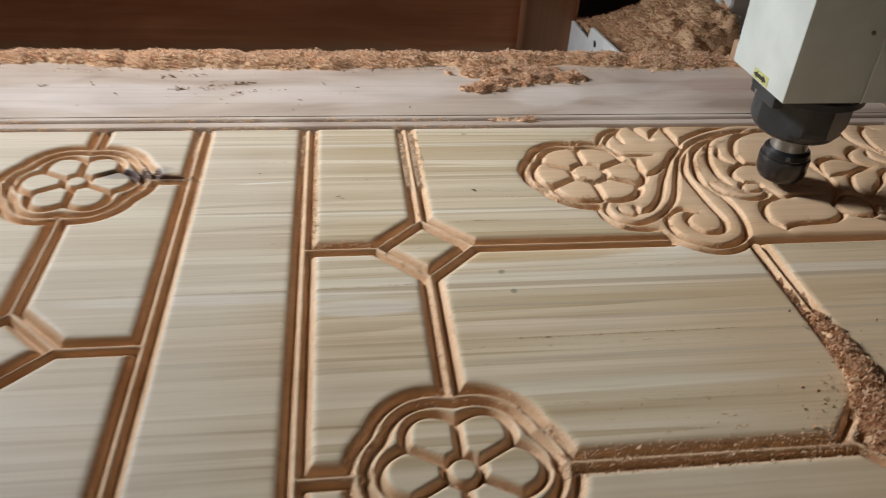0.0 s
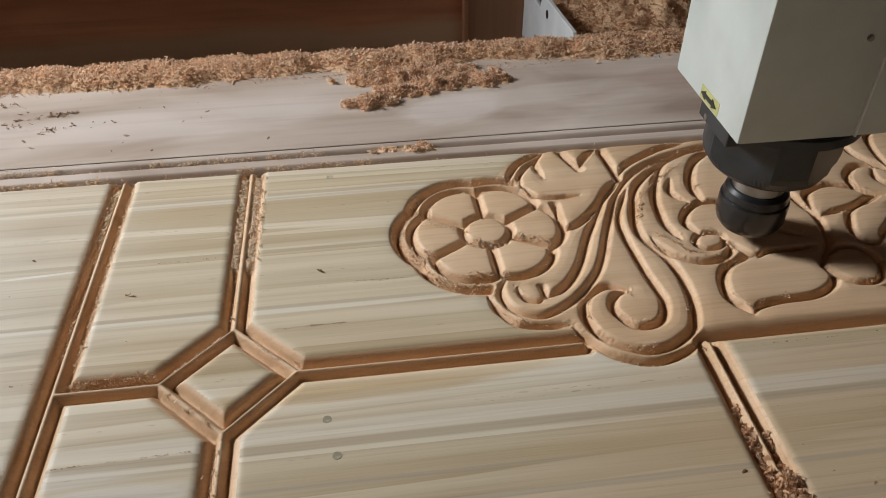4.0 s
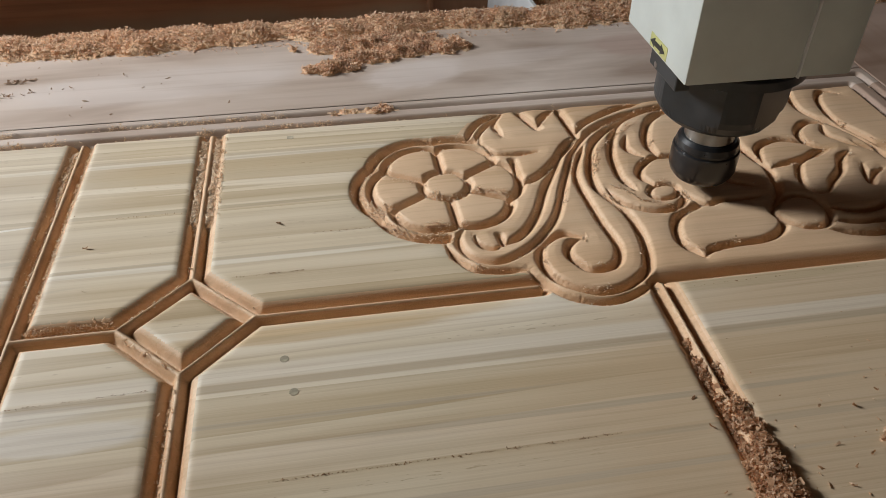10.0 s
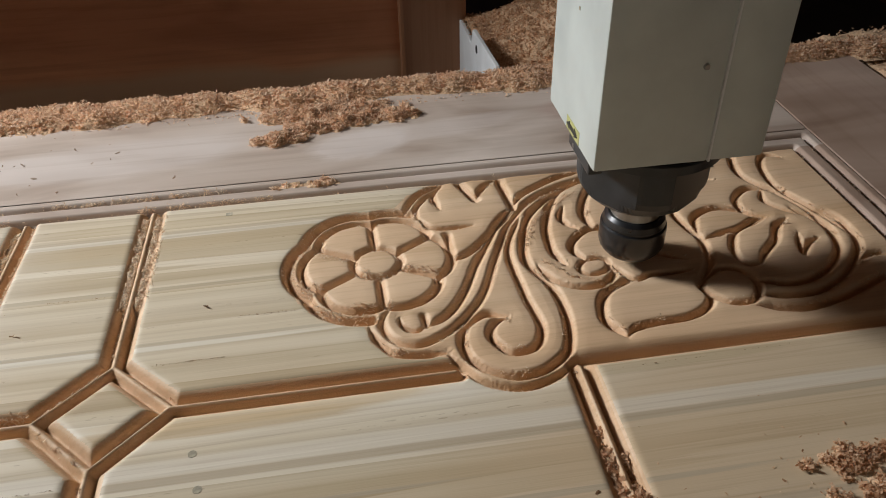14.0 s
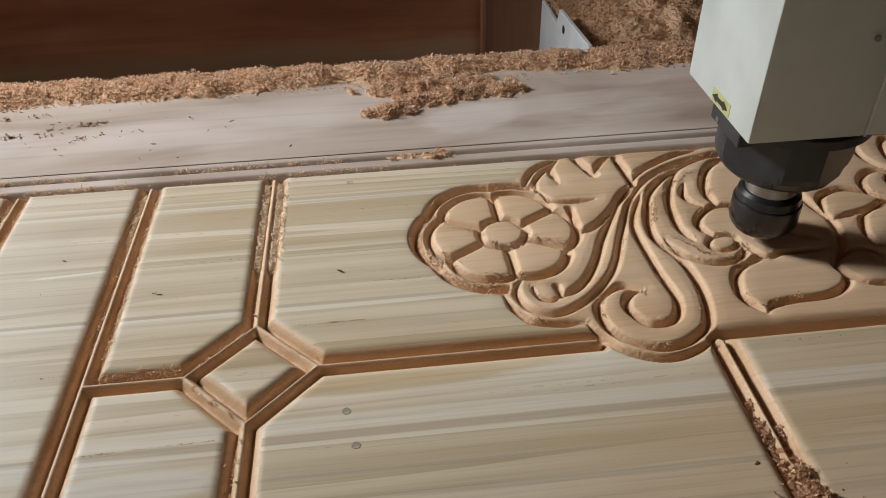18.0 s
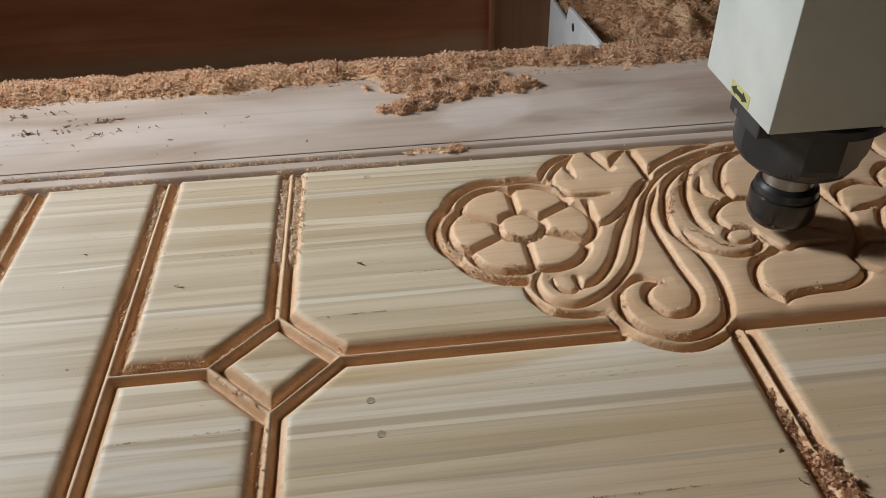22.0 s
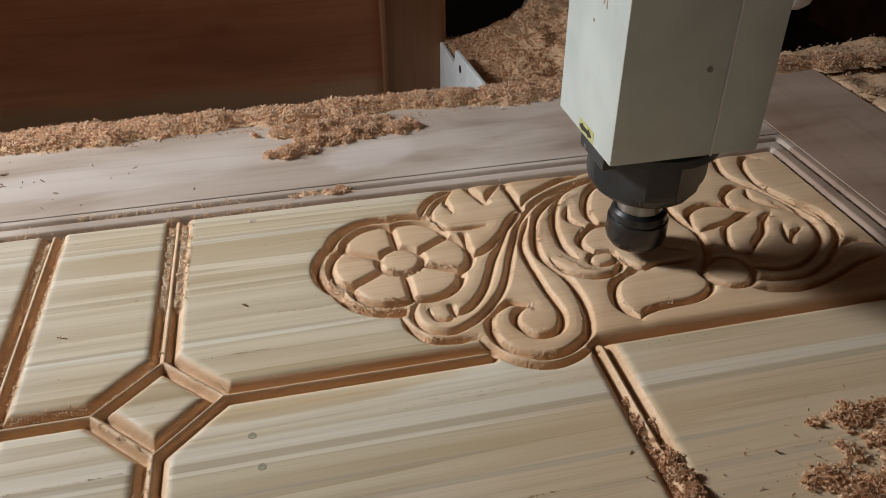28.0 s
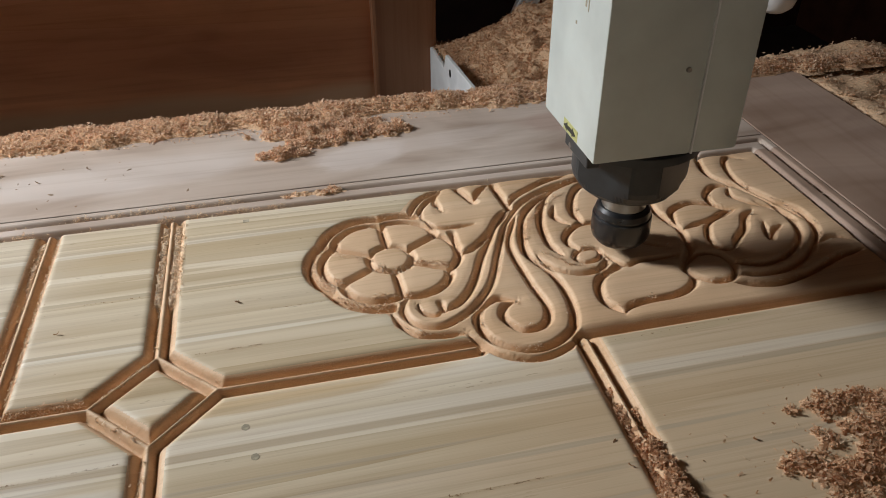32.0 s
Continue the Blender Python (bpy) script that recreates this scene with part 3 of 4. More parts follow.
door = tagged(new("carved_door"), "pale wooden door with carved flowers and moulded grooves lying flat", "door")
FIELD = [(103, 114), (108, 140), (123, 162), (146, 177), (186, 176), (200, 196), (228, 209), (541, 209), (541, 0), (286, 0), (277, -13), (244, -24), (222, -16), (211, 0), (206, 13), (172, 16), (158, 32), (158, 50), (140, 56), (113, 78)]
gx, gy = np.meshgrid((xs[1:] + xs[:-1]) / 2, (ys[1:] + ys[:-1]) / 2)
inside = np.zeros(gx.shape, bool)
for (x1, y1), (x2, y2) in zip(FIELD, FIELD[1:] + FIELD[:1]):
    if y1 != y2:
        inside ^= ((gy < y1) != (gy < y2)) & (gx < (x2 - x1) * (gy - y1) / (y2 - y1) + x1)
it, jt = np.searchsorted(xs, RIGHT), np.searchsorted(ys, TOP)
panel = grid_mesh("carved_panel", xs[: it + 1] / 1000, ys[: jt + 1] / 1000, height[: jt + 1, : it + 1] / 1000, PALE, door)
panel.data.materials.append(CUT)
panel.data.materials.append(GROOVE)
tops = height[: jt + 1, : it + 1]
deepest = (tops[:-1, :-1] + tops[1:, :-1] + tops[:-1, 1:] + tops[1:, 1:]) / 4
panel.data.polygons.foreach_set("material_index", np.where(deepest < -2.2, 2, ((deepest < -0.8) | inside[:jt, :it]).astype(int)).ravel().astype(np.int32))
grid_mesh("bead_moulding", xs / 1000, ys[jt:] / 1000, height[jt:, :] / 1000, STILE, door)
grid_mesh("bead_moulding", xs[it:] / 1000, ys[: jt + 1] / 1000, height[: jt + 1, it:] / 1000, RAIL, door)
part("panel_core", box(-0.4695, -0.690, -0.038, 0.5685, 0.2385, -0.0125), PALE, door)
part("near_panel", box(-0.4695, -0.690, -0.0120, 0.568, -0.3005, -0.0002), PALE, door)
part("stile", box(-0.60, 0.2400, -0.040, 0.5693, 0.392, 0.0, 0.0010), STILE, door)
part("stile", box(-0.60, -0.820, -0.040, 0.5693, -0.6915, 0.0, 0.0010), STILE, door)
part("rail", box(0.5705, -0.820, -0.040, 0.700, 0.392, 0.0, 0.0010), RAIL, door)
part("rail", box(-0.60, -0.690, -0.040, -0.4710, 0.2385, 0.0, 0.0010), RAIL, door)

# ---- router table ----
table = tagged(new("router_table"), "workshop router table under the door, dusted with shavings", "table")
part("table_top", box(-0.75, -1.0, -0.075, 1.05, 0.455, -0.041, 0.002), TABLE, table)
for x in (-0.72, 0.90):
    for y in (-0.95, 0.34):
        part("leg", box(x, y, -0.80, x + 0.09, y + 0.09, -0.0755, 0.004), DARK_STEEL, table)
# ---- shavings ----
def relief(x, y):
    """Height of the carved face at a place, in metres."""
    i = np.clip(np.searchsorted(xs, x * 1000), 0, len(xs) - 1)
    j = np.clip(np.searchsorted(ys, y * 1000), 0, len(ys) - 1)
    inside = (x > xs[0] / 1000) & (x < xs[-1] / 1000) & (y > ys[0] / 1000) & (y < ys[-1] / 1000)
    return np.where(inside, height[j, i] / 1000, 0.0)


def flakes(name, place, size, material, curl=0.6, flat=0.35, seed=1, thin=0.34):
    """Curled wood shavings at the places, joined; size is the longest length of each."""
    r = np.random.default_rng(seed)
    n = len(place)
    s = np.linspace(-0.5, 0.5, 4)
    bend = r.uniform(-1, 1, n)[:, None] * curl * 5.0
    angle = bend * s[None, :]
    along = np.stack([np.sin(angle) / np.where(np.abs(bend) < 0.05, 0.05, bend), (1 - np.cos(angle)) / np.where(np.abs(bend) < 0.05, 0.05, bend)], -1)
    along = np.where(np.abs(bend)[..., None] < 0.05, np.stack([np.broadcast_to(s, (n, 4)), np.zeros((n, 4))], -1), along)
    wide = r.uniform(0.5, 1.3, (n, 4)) * thin * 0.5
    twist = r.uniform(-0.8, 0.8, n)[:, None] * s[None, :]
    local = np.empty((n, 4, 2, 3))
    for k, sign in ((0, -1), (1, 1)):
        local[:, :, k, 0] = along[..., 0]
        local[:, :, k, 1] = sign * wide * np.cos(twist)
        local[:, :, k, 2] = along[..., 1] + sign * wide * np.sin(twist)
    local *= size[:, None, None, None]
    yaw, tip, roll = r.uniform(0, 6.283, n), r.normal(0, flat, n), r.normal(0, flat, n)
    cy, sy, ct, st, cr, sr = np.cos(yaw), np.sin(yaw), np.cos(tip), np.sin(tip), np.cos(roll), np.sin(roll)
    z = np.zeros(n)
    one = np.ones(n)
    turn = np.stack([np.stack([cy, -sy, z], -1), np.stack([sy, cy, z], -1), np.stack([z, z, one], -1)], 1)
    turn = turn @ np.stack([np.stack([ct, z, st], -1), np.stack([z, one, z], -1), np.stack([-st, z, ct], -1)], 1)
    turn = turn @ np.stack([np.stack([one, z, z], -1), np.stack([z, cr, -sr], -1), np.stack([z, sr, cr], -1)], 1)
    co = np.einsum("nij,nklj->nkli", turn, local) + place[:, None, None, :]
    base = np.arange(n)[:, None] * 8
    quads = np.concatenate([base + np.array(q) for q in ((0, 1, 3, 2), (2, 3, 5, 4), (4, 5, 7, 6))], 1).reshape(-1, 4).astype(np.int32)
    me = bpy.data.meshes.new(name)
    me.vertices.add(n * 8)
    me.vertices.foreach_set("co", co.astype(np.float32).ravel())
    me.loops.add(quads.size)
    me.loops.foreach_set("vertex_index", quads.ravel())
    me.polygons.add(len(quads))
    me.polygons.foreach_set("loop_start", np.arange(0, quads.size, 4, dtype=np.int32))
    me.update(calc_edges=True)
    me.materials.append(material)
    return new(name, me)


def lumpy(x, y, scale, seed=0.0):
    """A few octaves of smooth noise."""
    out = np.zeros(np.broadcast(x, y).shape)
    flat_x, flat_y, flat_out = np.broadcast_to(x, out.shape).ravel(), np.broadcast_to(y, out.shape).ravel(), out.ravel()
    for k in range(len(flat_out)):
        flat_out[k] = noise.fractal((flat_x[k] * scale, flat_y[k] * scale, seed), 0.7, 2.1, 4)
    return flat_out.reshape(out.shape)


def mound(name, x0, x1, y0, y1, f, step, label, count, size, seed, material=CHIPS, least=0.0015, lift=0.0010, flat=0.4, curl=0.6, thin=0.36, body=DUST):
    """A heap of shavings: a dusty body of height f(x, y) over its support, covered with loose curls."""
    gx, gy = np.arange(x0, x1 + step, step), np.arange(y0, y1 + step, step)
    base, top = f(gx[None, :], gy[:, None])
    heap = tagged(new(name), label, "shavings", kind="stuff")
    solid = top > 0.0004
    keep = solid[:-1, :-1] | solid[1:, :-1] | solid[:-1, 1:] | solid[1:, 1:]
    grid_mesh("heap_body", gx, gy, np.where(solid, base + top, base - 0.001), body, heap, keep)
    r = np.random.default_rng(seed)
    j, i = np.nonzero(top > least)
    pick = r.integers(0, len(i), count)
    px, py = gx[i[pick]] + r.uniform(-step, step, count), gy[j[pick]] + r.uniform(-step, step, count)
    pz = (base + top)[j[pick], i[pick]] + r.uniform(-0.0006, lift, count)
    loose = flakes("loose_shavings", np.stack([px, py, pz], 1), size * r.lognormal(0, 0.35, count), material, curl, flat, seed, thin)
    loose.parent = heap
    return heap


def bump(v, a, b):
    u = np.clip((v - a) / (b - a), 0, 1)
    return u * u * (3 - 2 * u)


def bank(x, y):
    """The long bank over the far edge of the door and the table behind it."""
    front = 0.366 + 0.006 * np.sin(x * 11) + 0.004 * np.sin(x * 31 + 1)
    rag = lumpy(x, y, 28.0, 3.0)
    base = -0.041 * bump(y, 0.398, 0.445) + 0 * x
    top = 0.0075 * bump(y + 0.006 * rag, front, front + 0.024) * (1 + 0.5 * rag) * (1 - bump(y, 0.425, 0.452))
    gap = bump(x, 0.395, 0.44) * (1 - bump(x, 0.56, 0.60))
    thin = 1 - 0.75 * gap
    return base, top * thin


mound("shavings_bank", -0.7, 0.95, 0.355, 0.454, bank, 0.005, "long bank of orange wood shavings along the stile", 85000, 0.0027, 11, lift=0.0012, flat=0.42, curl=0.5)


def patch(spots, seed=0.0, base=lambda x, y: 0 * x * y):
    def f(x, y):
        top = 0 * x * y
        for px, py, rx, ry, h in spots:
            far = np.sqrt(((x - px) / rx) ** 2 + ((y - py) / ry) ** 2)
            top = np.maximum(top, h * np.clip(1 - far, -1, 1))
        return base(x, y), np.clip(top * (1 + lumpy(x, y, 60.0, seed)) + 0.0025 * lumpy(x, y, 90.0, seed + 5), 0, 1) * (top > 0)
    return f


mound("shavings_patch", 0.05, 0.25, 0.285, 0.372, patch([(0.098, 0.308, 0.026, 0.013, 0.006), (0.125, 0.325, 0.035, 0.016, 0.006), (0.160, 0.333, 0.040, 0.014, 0.006), (0.205, 0.336, 0.028, 0.013, 0.006), (0.14, 0.355, 0.08, 0.022, 0.005)], seed=2.0), 0.003, "loose pile of curled shavings on the stile", 8500, 0.0028, 12, flat=0.45, lift=0.0014, curl=0.55)
def on_face(x, y):
    return relief(x + 0 * y, y + 0 * x)


CLX = 0.120
mound("shavings_crumbs", 0.05, 0.165, 0.205, 0.245, patch([(CLX - 0.012, 0.2275, 0.016, 0.006, 0.0024), (CLX + 0.010, 0.2280, 0.020, 0.007, 0.0030)], seed=7.0, base=on_face), 0.002, "small clump of shavings on the bead moulding", 520, 0.0022, 13)
def trail(x, y):
    """A drift that fills the groove and swells over its edges."""
    base = relief(x + 0 * y, y + 0 * x)
    along = (0.055, 0.090, 0.120, 0.145, 0.170, 0.210, 0.260)
    half = np.interp(-y, along, (0.006, 0.010, 0.012, 0.014, 0.019, 0.025, 0.030))
    crest = np.interp(-y, along, (-0.0070, -0.0035, 0.0012, 0.0042, 0.0076, 0.0100, 0.010))
    rag = lumpy(x, y, 70.0, 9.0)
    level = crest + 0.0035 * rag - (crest + 0.011) * ((x - 0.2815 - 0.004 * np.sin(y * 40)) / half) ** 2
    return base, np.clip(level - base, 0, 0.02)


mound("shavings_trail", 0.235, 0.325, -0.245, -0.055, trail, 0.002, "shavings heaped in a moulded groove", 17000, 0.0027, 14, RED_CHIPS, flat=0.65, curl=0.6, lift=0.0018)
SCATTER = [(0.405, -0.100, 0.030, 0.010, 0.0023), (0.440, -0.106, 0.032, 0.014, 0.0024), (0.420, -0.122, 0.030, 0.012, 0.0022), (0.362, -0.136, 0.018, 0.008, 0.0019), (0.385, -0.148, 0.028, 0.013, 0.0029), (0.43, -0.15, 0.045, 0.02, 0.0032), (0.365, -0.178, 0.04, 0.016, 0.0032), (0.44, -0.19, 0.06, 0.03, 0.0036), (0.50, -0.13, 0.05, 0.03, 0.0032), (0.35, -0.215, 0.05, 0.02, 0.0043), (0.455, -0.150, 0.095, 0.055, 0.0012)]
mound("shavings_scatter", 0.31, 0.56, -0.26, -0.08, patch(SCATTER, seed=4.0, base=on_face), 0.003, "patchy shavings strewn over the panel", 22000, 0.0024, 15, RED_CHIPS, least=0.0007, flat=0.65, curl=0.6, lift=0.0015)


def strewn(name, label, xy, size, seed, material=CHIPS, lift=0.0008, flat=0.5):
    r = np.random.default_rng(seed)
    x, y = xy[:, 0], xy[:, 1]
    z = relief(x, y) + r.uniform(0.0001, lift, len(x))
    return tagged(flakes(name, np.stack([x, y, z], 1), size * r.lognormal(0, 0.4, len(x)), material, flat=flat, seed=seed), label, "shavings", kind="stuff")


def along_line(a, b, n, spread, seed):
    r = np.random.default_rng(seed)
    u = r.uniform(0, 1, n)[:, None]
    return (np.array(a) * (1 - u) + np.array(b) * u + r.normal(0, spread, (n, 2))) / 1000


groove_dust = np.concatenate([
    along_line((-5.5, 205), (-5.5, 90), 420, 1.2, 1), along_line((6.5, 205), (6.5, 92), 700, 1.1, 2), along_line((5, 95), (4, 45), 45, 1.2, 51), along_line((-5, 90), (-4, 45), 30, 1.2, 52),
    along_line((-103, 205), (-103, 150), 300, 1.3, 3), along_line((-102, 150), (-102, 25), 620, 1.2, 54), along_line((-89.5, 205), (-89.5, 20), 650, 1.0, 4), along_line((-192.5, 205), (-192.5, 40), 450, 1.0, 53), along_line((11, 205), (10.5, 100), 160, 0.8, 56),
    along_line((-204, 205), (-204, 120), 170, 1.5, 5), along_line((-92, 5), (-42, 5), 140, 1.6, 6),
    along_line((-34, 8), (-6, 34), 30, 2.0, 7), along_line((6, 32), (34, 6), 12, 2.0, 8), along_line((-34, -8), (-6, -34), 14, 2.0, 9),
    along_line((60, -218), (270, -217), 1500, 3.0, 10), along_line((60, -227), (270, -227), 1700, 3.0, 11),
    along_line((-450, TOP + 1.5), (110, TOP + 1.5), 600, 1.2, 12), along_line((-450, TOP + 18.5), (110, TOP + 18.5), 500, 1.2, 13), along_line((110, TOP + 1.5), (330, TOP + 1.5), 60, 1.4, 14),
    along_line((-205, 205), (-205, 90), 260, 1.4, 55),
    along_line((-90, 6), (-40, 6), 330, 1.6, 57), along_line((-34, 8), (-6, 34), 60, 2.0, 58), along_line((6, 34), (36, 6), 14, 2.4, 59), along_line((-34, -8), (-6, -34), 26, 2.4, 60),
    along_line((-3, -45), (-3, -160), 300, 2.5, 61), along_line((-5, 205), (-5, 100), 120, 1.6, 62),
    along_line((541, 205), (541, -20), 160, 1.4, 15), along_line((557, 220), (557, -20), 160, 1.4, 16)])


def groove_fill(middle, half, low, high, level, ridge):
    """Shavings that fill an upright moulded groove up to a level."""
    def f(x, y):
        base = relief(x + 0 * y, y + 0 * x)
        ends = bump(y, low, low + 0.016) * (1 - bump(y, high - 0.004, high))
        rag = lumpy(x, y, 130.0, middle * 50)
        rise = level * ends - 0.0086 * (1 - ends) + 0.0016 * rag
        return base, np.clip(rise - base, 0, 0.01) * (np.abs(x - middle) < half) * (np.abs(x - ridge) > 0.0027)
    return f


for middle, half, low, level, ridge, count, seed in ((0.0, 0.0102, 0.086, -0.0029, 0.0, 2900, 16), (-0.1025, 0.0048, 0.130, -0.0042, -0.097, 600, 17), (-0.2055, 0.0048, 0.150, -0.0046, -0.200, 300, 18)):
    mound("shavings_fill", middle - half - 0.0008, middle + half + 0.0008, low, 0.208, groove_fill(middle, half, low, 0.207, level, ridge), 0.0007, "pale shavings packed in a moulded groove", count, 0.0014, seed, FIBRES, least=0.0006, flat=0.3, lift=0.0005, body=PALE_DUST)
bead_dust = np.concatenate([along_line((x, y), (x + 8 + 14 * abs(math.sin(x)), y), 70, 1.0, int(700 + x + y)) for y in (TOP + 3.0, TOP + 20.0) for x in range(-450, 105, 23) if math.sin(x * 2.7 + y) > -0.35])
strewn("bead_dust", "clumps of fine shavings along the bead moulding", bead_dust, 0.0016, 28, FIBRES, lift=0.0028, flat=0.3)
strewn("groove_dust", "fine shavings packed in the moulded grooves", groove_dust, 0.0015, 21, FIBRES)
# torn fibres along the carved creases
r = np.random.default_rng(31)
torn = []
for line, w, d in CUTS:
    if len(line) > 2 and np.hypot(*np.diff(line, axis=0).T).sum() < 520 and line[:, 0].min() > 90:
        cx, cy = line.mean(0)
        bloom = np.hypot(cx - FLOWER_X, cy - FLOWER_Y) < 30
        side = r.choice((-1, 1))
        walked, phase = 0.0, r.uniform(0, 6.3)
        for a, b in zip(line[:-1], line[1:]):
            long = np.hypot(*(b - a))
            walked += long
            thick = max(0.0, math.sin(walked * 0.11 + phase) + 0.7 * math.sin(walked * 0.37 + phase * 2)) * (3.4 if bloom else 1.7)
            across = np.array([a[1] - b[1], b[0] - a[0]]) / max(long, 1e-6)
            for _ in range(r.poisson(thick * long)):
                torn.append(a + (b - a) * r.random() + across * (side * w * 0.55 + r.normal(0, 0.9)))
for line in RIDGES:
    if len(line) > 20:
        for q in line[r.random(len(line)) < 0.9]:
            for _ in range(12):
                torn.append(q + r.normal(0, 4.2, 2))
for a in np.radians(np.arange(150, 262, 0.8)):
    rim = 55.5 + 5.0 * abs(math.cos(3 * a))
    for _ in range(r.poisson(4.5 + 3.5 * math.sin(a * 23) * math.sin(a * 9))):
        torn.append(np.array((FLOWER_X + rim * math.cos(a), FLOWER_Y + rim * math.sin(a))) + r.normal(0, 1.3, 2))
# fluff that clings under the petals, the eye of the flower and the long stem
for a, b, n, wide in (((153, 104), (163, 98), 90, 1.2), ((163, 98), (178, 99), 130, 1.2), ((178, 99), (187, 108), 60, 1.2), ((188, 106), (214, 97), 130, 1.5), ((124, 127), (150, 120), 70, 1.4), ((148, 69), (176, 66), 110, 1.5), ((120, 96), (132, 84), 60, 1.4),
                      ((279, 112), (287, 136), 110, 1.0), ((287, 136), (305, 157), 120, 1.0), ((305, 157), (332, 176), 120, 1.0), ((286, 96), (302, 74), 90, 1.2), ((302, 74), (330, 62), 110, 1.2), ((196, 158), (214, 150), 60, 1.5)):
    torn.extend(along_line(a, b, n, wide, n + a[0]) * 1000)
strewn("torn_fibres", "torn wood fibres along the carved edges", np.array(torn) / 1000, 0.0014, 22, FIBRES, flat=0.25, lift=0.0011)
tear = np.concatenate([along_line((49, -115), (221, -113.5), 190, 0.18, 71), along_line((300, -16), (420, -14), 30, 0.3, 72), along_line((-190, 8), (-110, 8), 40, 0.3, 73), along_line((25, 34), (68, 35), 60, 0.25, 74), along_line((76, 72), (112, 71), 50, 0.25, 76), along_line((-60, 107), (-12, 107), 26, 0.3, 77), along_line((-85, -52), (-15, -50), 60, 0.25, 75)])
strewn("torn_grain", "thin line of torn grain in the panel", tear, 0.0008, 26, CHIPS_DARK, flat=0.3, lift=0.0003)
r = np.random.default_rng(33)
specks = np.concatenate([np.array([(0.053, 0.0855), (-0.036, 0.105), (-0.084, 0.114), (-0.081, 0.100), (-0.063, 0.035), (-0.069, 0.077), (-0.028, 0.066), (-0.0355, 0.1058), (-0.145, 0.085), (-0.140, 0.121), (0.265, -0.098), (0.301, -0.061)]), np.stack([r.normal(0.0525, 0.0009, 14), r.normal(0.0852, 0.0007, 14)], 1)])
strewn("dark_specks", "small dark chips scattered over the wood", specks, 0.0015, 23, CHIPS_DARK, flat=0.2)
chips = np.concatenate([np.stack([r.uniform(-0.42, 0.02, 34), r.uniform(0.252, 0.36, 34)], 1), np.stack([r.normal(-0.19, 0.035, 26), r.normal(0.315, 0.016, 26)], 1), *[np.stack([r.normal(x, w, n), r.normal(y, 0.0022, n)], 1) for x, y, w, n in ((-0.173, 0.322, 0.008, 34), (-0.177, 0.298, 0.004, 12), (-0.256, 0.343, 0.006, 18), (-0.242, 0.307, 0.005, 16), (-0.225, 0.347, 0.007, 12))]])
strewn("stile_chips", "curled brownish chips lying on the stile", chips, 0.0036, 27, STILE_CHIPS, flat=0.3)
strewn("panel_crumbs", "loose shavings sprinkled near the heaps", np.concatenate([np.stack([r.normal(0.44, 0.05, 900), r.normal(-0.155, 0.032, 900)], 1), np.stack([r.normal(0.288, 0.012, 90), r.normal(-0.17, 0.03, 90)], 1), np.stack([r.normal(0.262, 0.020, 220), r.normal(-0.195, 0.016, 220)], 1), np.stack([r.uniform(0.10, 0.26, 60), r.normal(-0.205, 0.014, 60)], 1)]), 0.0019, 25, RED_CHIPS)
strewn("bank_crumbs", "crumbs of shavings before the bank", np.stack([r.uniform(-0.5, 0.4, 420), 0.368 - np.abs(r.normal(0, 0.006, 420))], 1), 0.0026, 24)
for x, y in ((0.056, -0.038), (0.061, -0.062)):
    tagged(smooth(part("wood_plug", lathe([(0.0025, 0.0), (0.0025, 0.0003)], 9), PLUG)), "small round greyish plug in the panel", "plug", "plugs").location = (x, y, -0.0001)

tagged(part("wood_patch", box(0.0575, 0.1930, -0.0002, 0.0625, 0.1970, 0.00015), PATCH), "small square greyish patch let into the panel", "patch")
for x, y in ((0.457, 0.194), (0.470, 0.2185)):
    tagged(part("staple_mark", box(x - 0.0022, y - 0.0018, -0.0002, x + 0.0022, y + 0.0018, 0.0003), INK), "tiny dark square staple mark in the wood", "mark", "staple marks")

# ---- room: added shell, its plaster and side wall bounce warm light ----
def structure(name, bm, material, label=""):
    return tagged(part(name, bm, material), label or name.replace("_", " "), kind="structure")


structure("floor", box(-1.25, -2.4, -0.90, 3.0, 2.6, -0.80), CONCRETE, "grey concrete workshop floor")
structure("ceiling", box(-1.3, -2.5, 2.0, 3.1, 2.7, 2.1), PLASTER, "plain workshop ceiling")
structure("wall_back", box(-1.25, 2.6, -0.8, 3.0, 2.7, 2.0), DARKWALL, "dark boarded workshop wall")
structure("wall_front_left", box(-1.25, -2.5, -0.8, -0.85, -2.4, 2.0), PLASTER, "plain plaster wall beside the added doorway")
structure("wall_front_right", box(0.15, -2.5, -0.8, 3.0, -2.4, 2.0), PLASTER, "plain plaster wall beside the added doorway")
structure("wall_front_high", box(-0.85, -2.5, 1.25, 0.15, -2.4, 2.0), PLASTER, "plain plaster wall above the added doorway")
structure("wall_right", box(2.4, -2.4, -0.8, 2.5, 2.6, 2.0), BOUNCE_WALL, "added dark reddish side wall that bounces warm light")
structure("wall_left_low", box(-1.22, -2.4, -0.8, -1.12, 2.6, 0.56), PLASTER, "plain plaster wall below the window")
structure("wall_left_high", box(-1.22, -2.4, 1.04, -1.12, 2.6, 2.0), PLASTER, "plain plaster wall above the window")
structure("wall_left_near", box(-1.22, -2.4, 0.56, -1.12, 0.48, 1.04), PLASTER, "plain plaster wall beside the window")
structure("wall_left_far", box(-1.22, 0.96, 0.56, -1.12, 2.6, 1.04), PLASTER, "plain plaster wall beside the window")


